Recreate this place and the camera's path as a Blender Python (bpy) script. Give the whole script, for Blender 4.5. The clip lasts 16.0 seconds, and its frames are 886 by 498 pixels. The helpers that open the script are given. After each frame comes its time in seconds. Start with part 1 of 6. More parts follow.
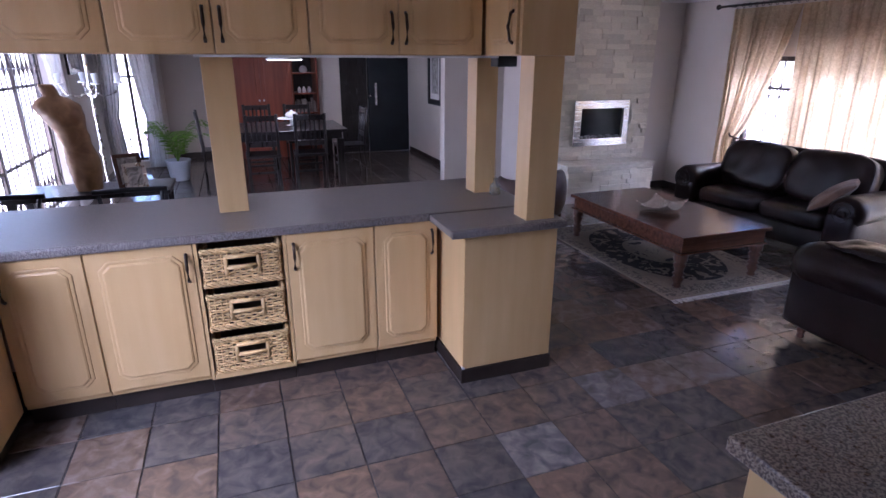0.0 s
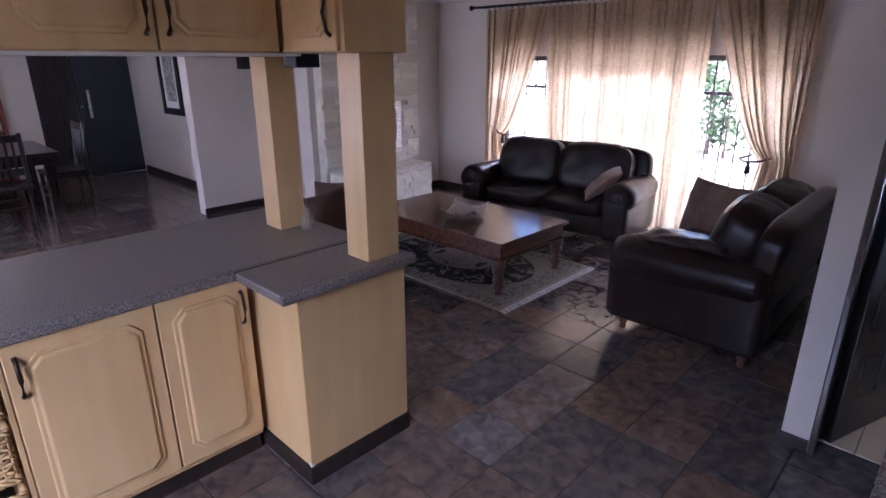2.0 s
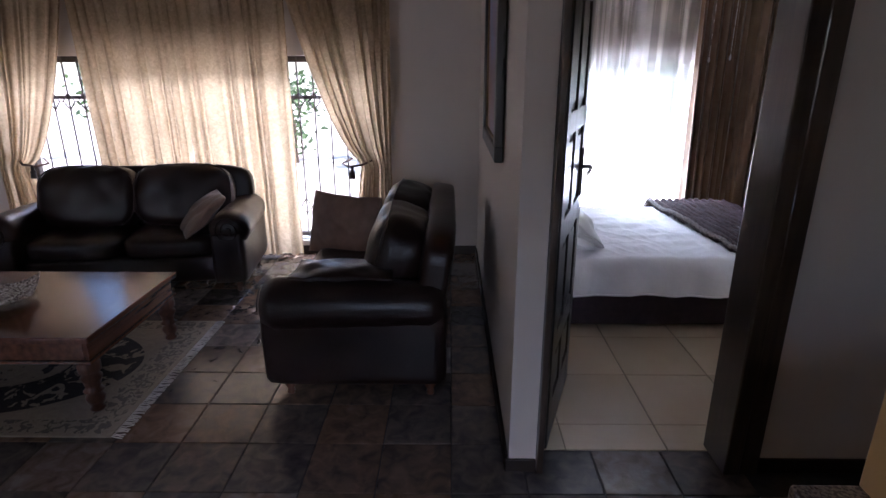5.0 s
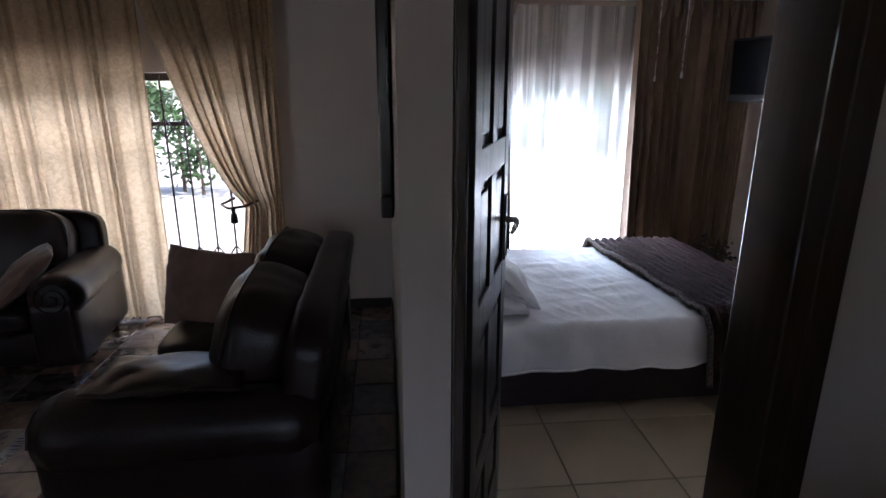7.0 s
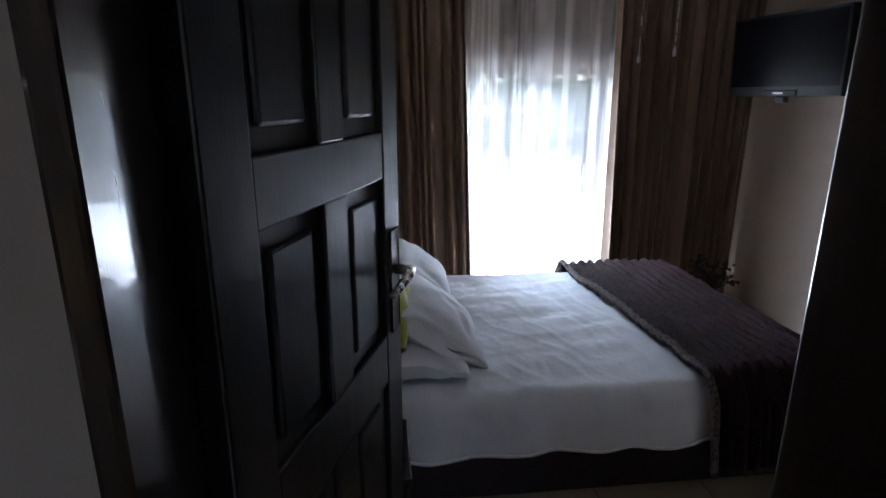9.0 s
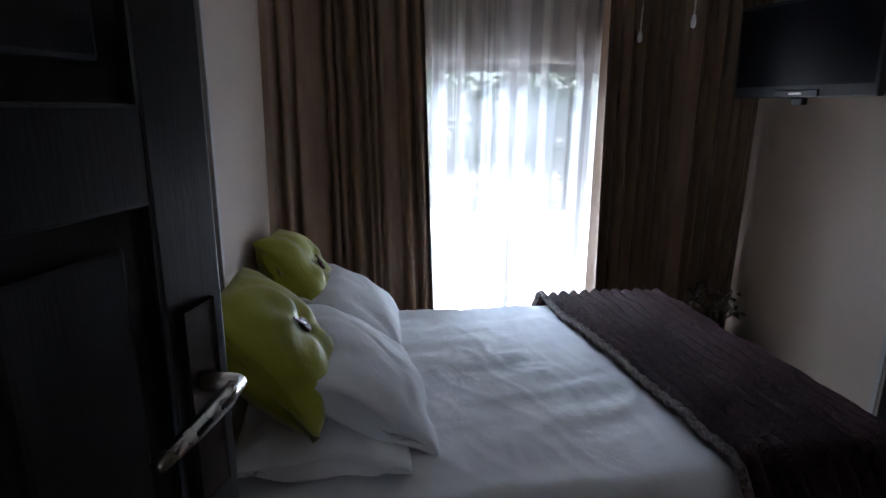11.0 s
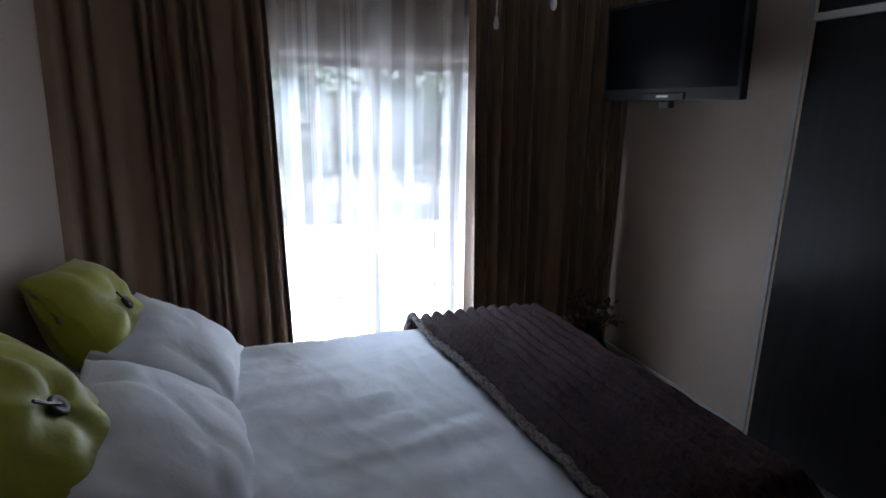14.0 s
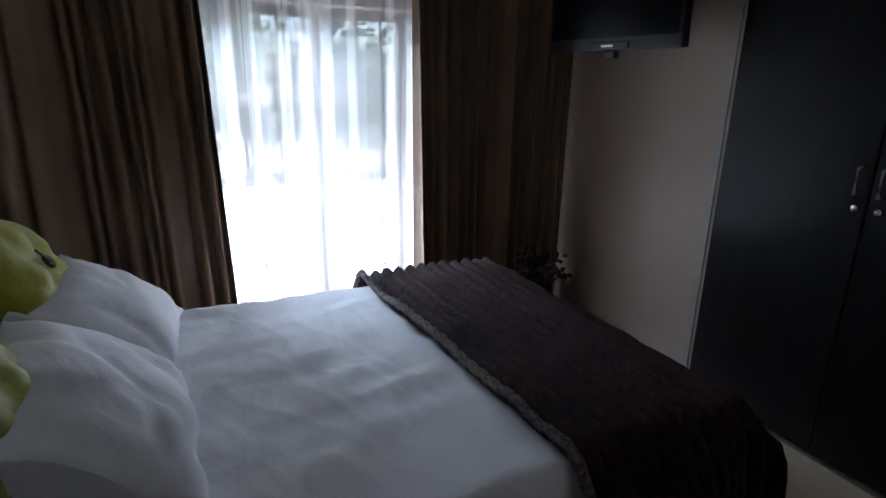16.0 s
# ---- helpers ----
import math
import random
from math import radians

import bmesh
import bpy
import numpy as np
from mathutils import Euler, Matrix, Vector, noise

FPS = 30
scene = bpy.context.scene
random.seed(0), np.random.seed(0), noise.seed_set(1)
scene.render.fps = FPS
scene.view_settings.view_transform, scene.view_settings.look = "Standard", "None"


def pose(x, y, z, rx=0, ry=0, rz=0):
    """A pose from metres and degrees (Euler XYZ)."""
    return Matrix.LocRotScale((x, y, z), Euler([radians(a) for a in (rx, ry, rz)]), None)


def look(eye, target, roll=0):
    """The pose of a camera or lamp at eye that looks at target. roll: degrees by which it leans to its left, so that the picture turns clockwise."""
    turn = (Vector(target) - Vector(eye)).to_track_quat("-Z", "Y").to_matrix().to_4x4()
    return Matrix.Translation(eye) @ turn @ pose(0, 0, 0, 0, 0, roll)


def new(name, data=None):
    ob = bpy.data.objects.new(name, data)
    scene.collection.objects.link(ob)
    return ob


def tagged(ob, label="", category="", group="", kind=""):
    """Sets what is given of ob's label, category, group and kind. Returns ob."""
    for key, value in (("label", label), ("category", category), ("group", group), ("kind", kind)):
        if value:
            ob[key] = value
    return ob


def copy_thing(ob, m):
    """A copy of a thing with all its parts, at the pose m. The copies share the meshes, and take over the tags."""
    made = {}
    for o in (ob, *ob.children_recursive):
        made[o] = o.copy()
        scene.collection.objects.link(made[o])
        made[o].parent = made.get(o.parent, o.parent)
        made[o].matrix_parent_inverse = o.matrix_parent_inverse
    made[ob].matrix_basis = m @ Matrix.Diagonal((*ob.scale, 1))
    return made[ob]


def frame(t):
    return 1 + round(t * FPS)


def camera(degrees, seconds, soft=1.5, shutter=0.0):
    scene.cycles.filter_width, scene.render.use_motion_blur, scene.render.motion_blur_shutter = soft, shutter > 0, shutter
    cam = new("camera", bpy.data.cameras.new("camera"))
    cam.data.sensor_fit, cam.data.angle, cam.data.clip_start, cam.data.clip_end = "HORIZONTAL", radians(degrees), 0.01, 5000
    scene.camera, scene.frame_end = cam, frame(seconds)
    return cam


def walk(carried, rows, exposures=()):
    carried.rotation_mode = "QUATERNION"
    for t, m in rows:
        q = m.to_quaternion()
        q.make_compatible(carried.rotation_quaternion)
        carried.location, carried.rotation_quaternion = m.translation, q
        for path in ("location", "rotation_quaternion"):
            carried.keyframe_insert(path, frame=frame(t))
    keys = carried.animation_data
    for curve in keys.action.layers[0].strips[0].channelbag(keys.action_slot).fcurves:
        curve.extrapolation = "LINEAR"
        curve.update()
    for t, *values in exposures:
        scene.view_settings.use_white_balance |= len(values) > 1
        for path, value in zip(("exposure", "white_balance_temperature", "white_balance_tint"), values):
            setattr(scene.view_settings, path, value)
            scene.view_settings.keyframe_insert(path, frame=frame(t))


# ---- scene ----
cam = camera(77.1, 16.0)
PATH = [
    (0, (0.279, 0.853, 1.691), (0.93, 2.629, 1.041), 0.2),
    (0.5, (0.302, 1.058, 1.684), (1.059, 2.793, 1.037), 0.1),
    (1, (0.313, 1.235, 1.68), (1.231, 2.89, 1.035), 0.1),
    (1.5, (0.321, 1.448, 1.684), (1.448, 2.969, 1.04), 0.0),
    (2, (0.318, 1.607, 1.677), (1.678, 2.925, 1.033), -0.0),
    (2.5, (0.381, 1.787, 1.664), (1.905, 2.91, 1.018), -0.1),
    (3, (0.475, 1.953, 1.666), (2.141, 2.855, 1.026), -0.1),
    (3.5, (0.595, 2.075, 1.655), (2.369, 2.744, 1.018), -0.2),
    (4, (0.708, 2.201, 1.624), (2.569, 2.578, 0.999), -0.2),
    (4.5, (0.84, 2.246, 1.624), (2.731, 2.408, 0.992), -0.2),
    (7, (1.807, 2.014, 1.596), (3.723, 1.82, 1.053), 0.1),
    (7.5, (1.996, 1.883, 1.584), (3.912, 1.687, 1.045), -0.4),
    (8, (2.168, 1.786, 1.558), (4.086, 1.587, 1.027), -0.1),
    (8.5, (2.38, 1.713, 1.541), (4.297, 1.499, 1.011), -0.2),
    (9, (2.513, 1.638, 1.528), (4.429, 1.417, 0.998), 0.1),
    (11.5, (3.176, 1.392, 1.455), (5.092, 1.077, 0.976), 0.8),
    (12, (3.253, 1.334, 1.464), (5.166, 0.987, 0.991), 1.0),
    (12.5, (3.311, 1.293, 1.472), (5.213, 0.886, 1.003), 1.1),
    (13, (3.34, 1.265, 1.469), (5.221, 0.773, 0.998), 1.2),
    (13.5, (3.355, 1.242, 1.463), (5.209, 0.663, 0.988), 1.3),
    (14, (3.361, 1.229, 1.454), (5.189, 0.571, 0.979), 1.2),
    (14.5, (3.36, 1.21, 1.446), (5.166, 0.496, 0.967), 1.2),
    (15, (3.369, 1.215, 1.426), (5.152, 0.445, 0.948), 1.1),
    (15.5, (3.378, 1.215, 1.404), (5.136, 0.413, 0.89), 1.2),
    (16, (3.378, 1.213, 1.373), (5.113, 0.399, 0.801), 1.1),
]
EXPOSURES = [(0.0, 2.97, 5250, 34), (2.5, 2.92, 5450, 34), (4.5, 2.35, 5700, 27), (7.0, 1.52, 5750, 20), (9.0, 1.2, 5650, 17), (11.5, 0.8, 5650, 16), (16.0, 0.56, 5700, 16)]
walk(cam, [(t, look(eye, target, roll)) for t, eye, target, roll in PATH], EXPOSURES)

# ---- world, sun and window light ----
world = bpy.data.worlds.new("world")
scene.world = world
world.use_nodes = True
sky = world.node_tree.nodes.new("ShaderNodeTexSky")
sky.sky_type, sky.sun_disc = "NISHITA", False
sky.sun_elevation, sky.sun_rotation = radians(56), radians(188)
world.node_tree.links.new(sky.outputs[0], world.node_tree.nodes["Background"].inputs[0])
world.node_tree.nodes["Background"].inputs[1].default_value = 0.12

sun = new("sun", bpy.data.lights.new("sun", "SUN"))
sun.data.energy, sun.data.angle, sun.data.color = 4.0, radians(0.5), (1.0, 0.94, 0.86)
sun.matrix_world = look((-0.1, -0.8, 1.25), (0, 0, 0))


def window_light(name, centre, target, width, height, watts, colour=(0.86, 0.93, 1.0)):
    """An area lamp for daylight, in a window's opening or added outside it."""
    lamp = new(name, bpy.data.lights.new(name, "AREA"))
    lamp.data.shape, lamp.data.size, lamp.data.size_y = "RECTANGLE", width, height
    lamp.data.energy, lamp.data.color = watts, colour
    lamp.matrix_world = look(centre, target)
    return lamp


# added lamp, unseen outside above the window head, throws daylight down inside
window_light("window_light_living", (6.85, 4.45, 2.36), (4.2, 4.45, 0.35), 3.3, 0.9, 38, (0.94, 0.97, 1.0))
window_light("window_light_dining", (-1.92, 6.8, 1.0), (5, 6.8, 0.4), 3.0, 1.6, 6, (0.94, 0.97, 1.0))
window_light("window_light_kitchen", (-1.60, 2.2, 1.60), (-0.2, 2.8, 0.0), 1.4, 1.0, 5.5, (0.80, 0.90, 1.0)).data.spread = radians(96)
# added lamp out of view above the bedroom window, aimed down across the bed
window_light("window_light_bedroom", (6.95, 1.85, 2.38), (4.8, -0.45, 0.45), 1.8, 0.9, 235, (0.72, 0.88, 1.0))
# added lamp panel standing in for light thrown up by the sunlit paving
window_light("paving_light_bedroom", (6.62, 0.75, 0.44), (4.6, 0.75, 0.70), 2.6, 0.70, 24, (0.88, 0.95, 1.0))


# ---- materials ----
def surf(name, c1, c2, scale=6.0, rough=0.5, metal=0.0, bump=0.05, fine=80.0, rnd=0.0, stretch=(1, 1, 1), coat=0.0,
         speck=None, speck_scale=250.0, rough_var=0.1, ramp=None, ramp_mix=0.34, translucent=0.0, sheen=0.0, distort=0.0):
    m = bpy.data.materials.new(name)
    m.use_nodes = True
    nt = m.node_tree
    b = nt.nodes["Principled BSDF"]
    tc = nt.nodes.new("ShaderNodeTexCoord")
    mp = nt.nodes.new("ShaderNodeMapping")
    mp.inputs["Scale"].default_value = stretch
    nt.links.new(tc.outputs["Object"], mp.inputs["Vector"])
    info = nt.nodes.new("ShaderNodeObjectInfo")
    geo = nt.nodes.new("ShaderNodeNewGeometry")
    add = nt.nodes.new("ShaderNodeMath")
    add.operation = "ADD"
    nt.links.new(info.outputs["Random"], add.inputs[0])
    nt.links.new(geo.outputs["Random Per Island"], add.inputs[1])
    fr = nt.nodes.new("ShaderNodeMath")
    fr.operation = "FRACT"
    nt.links.new(add.outputs[0], fr.inputs[0])
    vec = mp.outputs["Vector"]
    if rnd:
        off = nt.nodes.new("ShaderNodeVectorMath")
        off.operation = "MULTIPLY_ADD"
        off.inputs[1].default_value = (1, 1, 1)
        comb = nt.nodes.new("ShaderNodeCombineXYZ")
        sc = nt.nodes.new("ShaderNodeMath")
        sc.operation = "MULTIPLY"
        sc.inputs[1].default_value = 37.0
        nt.links.new(fr.outputs[0], sc.inputs[0])
        nt.links.new(sc.outputs[0], comb.inputs[0])
        nt.links.new(sc.outputs[0], comb.inputs[2])
        nt.links.new(vec, off.inputs[0])
        nt.links.new(comb.outputs[0], off.inputs[2])
        vec = off.outputs[0]
    n1 = nt.nodes.new("ShaderNodeTexNoise")
    n1.inputs["Scale"].default_value, n1.inputs["Detail"].default_value = scale, 6
    n1.inputs["Distortion"].default_value = distort
    nt.links.new(vec, n1.inputs["Vector"])
    n2 = nt.nodes.new("ShaderNodeTexNoise")
    n2.inputs["Scale"].default_value, n2.inputs["Detail"].default_value = fine, 4
    nt.links.new(vec, n2.inputs["Vector"])
    cr = nt.nodes.new("ShaderNodeValToRGB")
    cr.color_ramp.elements[0].position, cr.color_ramp.elements[1].position = 0.3, 0.7
    cr.color_ramp.elements[0].color, cr.color_ramp.elements[1].color = (*c1, 1), (*c2, 1)
    nt.links.new(n1.outputs["Fac"], cr.inputs["Fac"])
    colour = cr.outputs["Color"]
    if ramp:
        pick = nt.nodes.new("ShaderNodeValToRGB")
        pick.color_ramp.interpolation = "LINEAR"
        while len(pick.color_ramp.elements) < len(ramp):
            pick.color_ramp.elements.new(0.5)
        for e, (p, c) in zip(pick.color_ramp.elements, ramp):
            e.position, e.color = p, (*c, 1)
        ad = nt.nodes.new("ShaderNodeMath")
        ad.operation = "MULTIPLY_ADD"
        ad.inputs[1].default_value = ramp_mix
        nt.links.new(n1.outputs["Fac"], ad.inputs[0])
        sh = nt.nodes.new("ShaderNodeMath")
        sh.operation = "SUBTRACT"
        sh.inputs[1].default_value = ramp_mix / 2
        nt.links.new(fr.outputs[0], sh.inputs[0])
        nt.links.new(sh.outputs[0], ad.inputs[2])
        nt.links.new(ad.outputs[0], pick.inputs["Fac"])
        mx = nt.nodes.new("ShaderNodeMix")
        mx.data_type, mx.blend_type = "RGBA", "MULTIPLY"
        mx.inputs["Factor"].default_value = 1.0
        nt.links.new(pick.outputs["Color"], mx.inputs[6])
        nt.links.new(colour, mx.inputs[7])
        colour = mx.outputs[2]
    elif rnd:
        hs = nt.nodes.new("ShaderNodeHueSaturation")
        mr = nt.nodes.new("ShaderNodeMapRange")
        mr.inputs["To Min"].default_value, mr.inputs["To Max"].default_value = 1 - rnd, 1 + rnd
        nt.links.new(fr.outputs[0], mr.inputs["Value"])
        nt.links.new(mr.outputs["Result"], hs.inputs["Value"])
        nt.links.new(colour, hs.inputs["Color"])
        colour = hs.outputs["Color"]
    if speck:
        n3 = nt.nodes.new("ShaderNodeTexNoise")
        n3.inputs["Scale"].default_value, n3.inputs["Detail"].default_value = speck_scale, 2
        nt.links.new(tc.outputs["Object"], n3.inputs["Vector"])
        c3 = nt.nodes.new("ShaderNodeValToRGB")
        c3.color_ramp.elements[0].position, c3.color_ramp.elements[1].position = 0.46, 0.56
        c3.color_ramp.elements[0].color, c3.color_ramp.elements[1].color = (0, 0, 0, 1), (1, 1, 1, 1)
        nt.links.new(n3.outputs["Fac"], c3.inputs["Fac"])
        mx = nt.nodes.new("ShaderNodeMix")
        mx.data_type = "RGBA"
        nt.links.new(c3.outputs["Color"], mx.inputs["Factor"])
        nt.links.new(colour, mx.inputs[6])
        mx.inputs[7].default_value = (*speck, 1)
        colour = mx.outputs[2]
    nt.links.new(colour, b.inputs["Base Color"])
    rr = nt.nodes.new("ShaderNodeMapRange")
    rr.inputs["To Min"].default_value, rr.inputs["To Max"].default_value = max(0.02, rough - rough_var), min(1, rough + rough_var)
    nt.links.new(n1.outputs["Fac"], rr.inputs["Value"])
    nt.links.new(rr.outputs["Result"], b.inputs["Roughness"])
    b.inputs["Metallic"].default_value = metal
    b.inputs["Coat Weight"].default_value = coat
    b.inputs["Coat Roughness"].default_value = 0.15
    b.inputs["Sheen Weight"].default_value = sheen
    if bump:
        sm = nt.nodes.new("ShaderNodeMath")
        sm.operation = "MULTIPLY_ADD"
        sm.inputs[1].default_value = 0.4
        nt.links.new(n2.outputs["Fac"], sm.inputs[0])
        nt.links.new(n1.outputs["Fac"], sm.inputs[2])
        bp = nt.nodes.new("ShaderNodeBump")
        bp.inputs["Strength"].default_value, bp.inputs["Distance"].default_value = bump, 0.02
        nt.links.new(sm.outputs[0], bp.inputs["Height"])
        nt.links.new(bp.outputs["Normal"], b.inputs["Normal"])
    if translucent:
        tr = nt.nodes.new("ShaderNodeBsdfTranslucent")
        nt.links.new(colour, tr.inputs["Color"])
        ms = nt.nodes.new("ShaderNodeMixShader")
        ms.inputs[0].default_value = translucent
        nt.links.new(b.outputs[0], ms.inputs[1])
        nt.links.new(tr.outputs[0], ms.inputs[2])
        nt.links.new(ms.outputs[0], nt.nodes["Material Output"].inputs["Surface"])
    return m


WALL = surf("wall_paint", (0.60, 0.535, 0.48), (0.64, 0.575, 0.52), 1.5, 0.75, bump=0.04, fine=160)
BEDWALL = surf("bedroom_wall_paint", (0.385, 0.302, 0.243), (0.415, 0.33, 0.268), 1.5, 0.75, bump=0.04, fine=160)
CEIL = surf("ceiling_paint", (0.74, 0.72, 0.69), (0.78, 0.76, 0.73), 1.2, 0.85, bump=0.03, fine=120)
PLINTH = surf("dark_plinth", (0.022, 0.014, 0.010), (0.035, 0.022, 0.016), 9, 0.45, bump=0.05)
MAPLE = surf("pale_maple_foil", (0.57, 0.350, 0.142), (0.64, 0.415, 0.190), 2.2, 0.42, bump=0.015, fine=30, stretch=(6, 6, 0.7), coat=0.15)
# much darker than the maple; for the basket bay's back and the basket liners
DARK_INSIDE = surf("dark_brown_inside", (0.10, 0.07, 0.045), (0.14, 0.10, 0.07), 3, 0.7)
LAMINATE = surf("grey_speckled_laminate", (0.098, 0.078, 0.068), (0.138, 0.112, 0.098), 70, 0.36, bump=0.01, speck=(0.25, 0.21, 0.19), speck_scale=190)
GRANITE = surf("brown_speckled_granite", (0.20, 0.14, 0.10), (0.34, 0.27, 0.20), 60, 0.3, bump=0.01, speck=(0.09, 0.06, 0.045), speck_scale=140, coat=0.3)
BRONZE = surf("dark_bronze", (0.05, 0.035, 0.025), (0.09, 0.06, 0.045), 20, 0.4, metal=0.9, bump=0.05)
WICKER = surf("wicker", (0.46, 0.27, 0.10), (0.68, 0.45, 0.20), 40, 0.65, bump=0.2, rnd=0.25)
SLATE = surf("slate_tile", (0.54, 0.56, 0.60), (1.32, 1.26, 1.20), 13, 0.19, bump=0.12, fine=50, rnd=0.2, distort=0.7, rough_var=0.13, coat=0.3, ramp_mix=0.3,
             ramp=[(0.0, (0.075, 0.067, 0.067)), (0.3, (0.100, 0.083, 0.075)), (0.5, (0.124, 0.089, 0.070)), (0.75, (0.156, 0.100, 0.069)), (0.9, (0.147, 0.131, 0.126)), (1.0, (0.19, 0.163, 0.150))])
GROUT = surf("dark_grout", (0.022, 0.020, 0.021), (0.032, 0.029, 0.029), 30, 0.9, bump=0.15)
CERAMIC = surf("beige_ceramic_tile", (0.49, 0.385, 0.27), (0.525, 0.415, 0.295), 4, 0.26, bump=0.01, fine=40, rnd=0.06, rough_var=0.02)
GROUT_B = surf("brown_grout", (0.13, 0.10, 0.08), (0.17, 0.135, 0.105), 30, 0.9, bump=0.15)
LEATHER = surf("dark_brown_leather", (0.010, 0.005, 0.004), (0.022, 0.011, 0.009), 5, 0.33, bump=0.16, fine=110, rough_var=0.10)
LEATHER_B = surf("brown_leather", (0.055, 0.026, 0.018), (0.10, 0.05, 0.034), 6, 0.42, bump=0.14, fine=110)
CUSHION = surf("brown_cushion_cloth", (0.09, 0.05, 0.033), (0.17, 0.10, 0.07), 9, 0.8, bump=0.15, fine=200, sheen=0.2)
TEAK = surf("red_brown_hardwood", (0.070, 0.024, 0.013), (0.150, 0.055, 0.027), 4, 0.2, bump=0.04, fine=40, stretch=(0.7, 8, 8), coat=0.35)
TEAK_D = surf("turned_hardwood", (0.06, 0.022, 0.012), (0.12, 0.047, 0.025), 6, 0.35, bump=0.04, stretch=(8, 8, 0.7), coat=0.25)
BLACKWOOD = surf("black_stained_wood", (0.010, 0.008, 0.008), (0.024, 0.018, 0.017), 5, 0.3, bump=0.05, stretch=(8, 8, 0.7), coat=0.3)
DOORWOOD = surf("dark_stained_door", (0.007, 0.006, 0.006), (0.016, 0.013, 0.013), 5, 0.34, bump=0.06, fine=40, stretch=(7, 7, 0.6), coat=0.15)
JAMB = surf("dark_varnished_jamb", (0.030, 0.018, 0.012), (0.060, 0.038, 0.026), 5, 0.32, bump=0.03, stretch=(8, 8, 0.6), coat=0.5)
REDWOOD = surf("red_mahogany", (0.20, 0.045, 0.02), (0.30, 0.075, 0.032), 3, 0.4, bump=0.03, stretch=(6, 6, 0.5), coat=0.2)
STONE = surf("cream_ledge_stone", (0.62, 0.57, 0.46), (0.80, 0.75, 0.64), 12, 0.8, bump=0.4, fine=60, rnd=0.14)
STEEL = surf("brushed_steel", (0.55, 0.55, 0.56), (0.70, 0.70, 0.71), 3, 0.25, metal=1.0, bump=0.02, stretch=(1, 30, 30))
BLACK = surf("black_plastic", (0.008, 0.008, 0.009), (0.016, 0.016, 0.018), 10, 0.35, bump=0.03)
SCREEN = surf("dark_glass_screen", (0.006, 0.006, 0.008), (0.008, 0.008, 0.010), 2, 0.18, bump=0.0, rough_var=0.03)
WARDROBE = surf("black_wardrobe_foil", (0.005, 0.004, 0.004), (0.010, 0.008, 0.008), 5, 0.36, bump=0.04, stretch=(7, 7, 0.6))
for _m in (SCREEN, WARDROBE):
    _m.node_tree.nodes["Principled BSDF"].inputs["Specular IOR Level"].default_value = 0.15
JAMB.node_tree.nodes["Principled BSDF"].inputs["Coat Weight"].default_value = 1.0
JAMB.node_tree.nodes["Principled BSDF"].inputs["Coat Roughness"].default_value = 0.07
PEBBLE = surf("grey_pebbles", (0.18, 0.17, 0.16), (0.45, 0.43, 0.40), 20, 0.6, bump=0.1, rnd=0.4)
WHITE_CLOTH = surf("white_cotton", (0.80, 0.80, 0.81), (0.85, 0.85, 0.86), 4, 0.85, bump=0.30, fine=18, sheen=0.1, distort=1.4)
GREEN_CLOTH = surf("lime_green_satin", (0.33, 0.32, 0.010), (0.43, 0.41, 0.020), 6, 0.5, bump=0.28, fine=30, distort=1.2, sheen=0.3)
FUR = surf("dark_brown_faux_fur", (0.012, 0.005, 0.005), (0.044, 0.019, 0.0175), 34, 0.75, bump=0.6, fine=150, sheen=0.015, distort=1.0)
FUR_TRIM = surf("mottled_fur_trim", (0.02, 0.013, 0.012), (0.22, 0.17, 0.15), 90, 0.9, bump=0.5, fine=200)
BEDBASE = surf("dark_purple_base_cloth", (0.025, 0.014, 0.017), (0.045, 0.026, 0.030), 20, 0.8, bump=0.1, fine=200)
CURTAIN = surf("beige_damask_curtain", (0.62, 0.475, 0.31), (0.45, 0.335, 0.21), 24, 0.7, bump=0.08, fine=200, translucent=0.6, distort=1.5)
DRAPE = surf("taupe_satin_drape", (0.17, 0.105, 0.063), (0.215, 0.135, 0.083), 8, 0.40, bump=0.05, fine=200, stretch=(1, 1, 0.3), sheen=0.05)
WHITE_CURT = surf("white_cotton_curtain", (0.66, 0.62, 0.58), (0.76, 0.73, 0.70), 10, 0.8, bump=0.05, translucent=0.45)
WINFRAME = surf("dark_window_steel", (0.05, 0.035, 0.03), (0.08, 0.06, 0.05), 12, 0.5, bump=0.05)
WHITE_PAINT = surf("white_paint", (0.72, 0.71, 0.69), (0.78, 0.77, 0.75), 6, 0.5, bump=0.03)
IVORY = surf("grey_trunking", (0.30, 0.28, 0.26), (0.36, 0.34, 0.31), 6, 0.5, bump=0.02)
CHROME = surf("worn_nickel", (0.55, 0.52, 0.48), (0.70, 0.67, 0.62), 30, 0.28, metal=1.0, bump=0.03)
PAVING = surf("pale_paving", (0.50, 0.46, 0.40), (0.62, 0.58, 0.52), 3, 0.85, bump=0.1)
LEAF = surf("garden_leaf", (0.045, 0.085, 0.03), (0.09, 0.15, 0.05), 9, 0.5, bump=0.0, rnd=0.45, translucent=0.25)
PALM = surf("palm_leaf", (0.10, 0.22, 0.025), (0.22, 0.38, 0.05), 9, 0.45, bump=0.0, rnd=0.3, translucent=0.25)
BARK = surf("bark", (0.07, 0.045, 0.03), (0.13, 0.09, 0.06), 14, 0.9, bump=0.5)
POT = surf("pale_glazed_pot", (0.55, 0.58, 0.62), (0.64, 0.67, 0.70), 4, 0.35, bump=0.02)
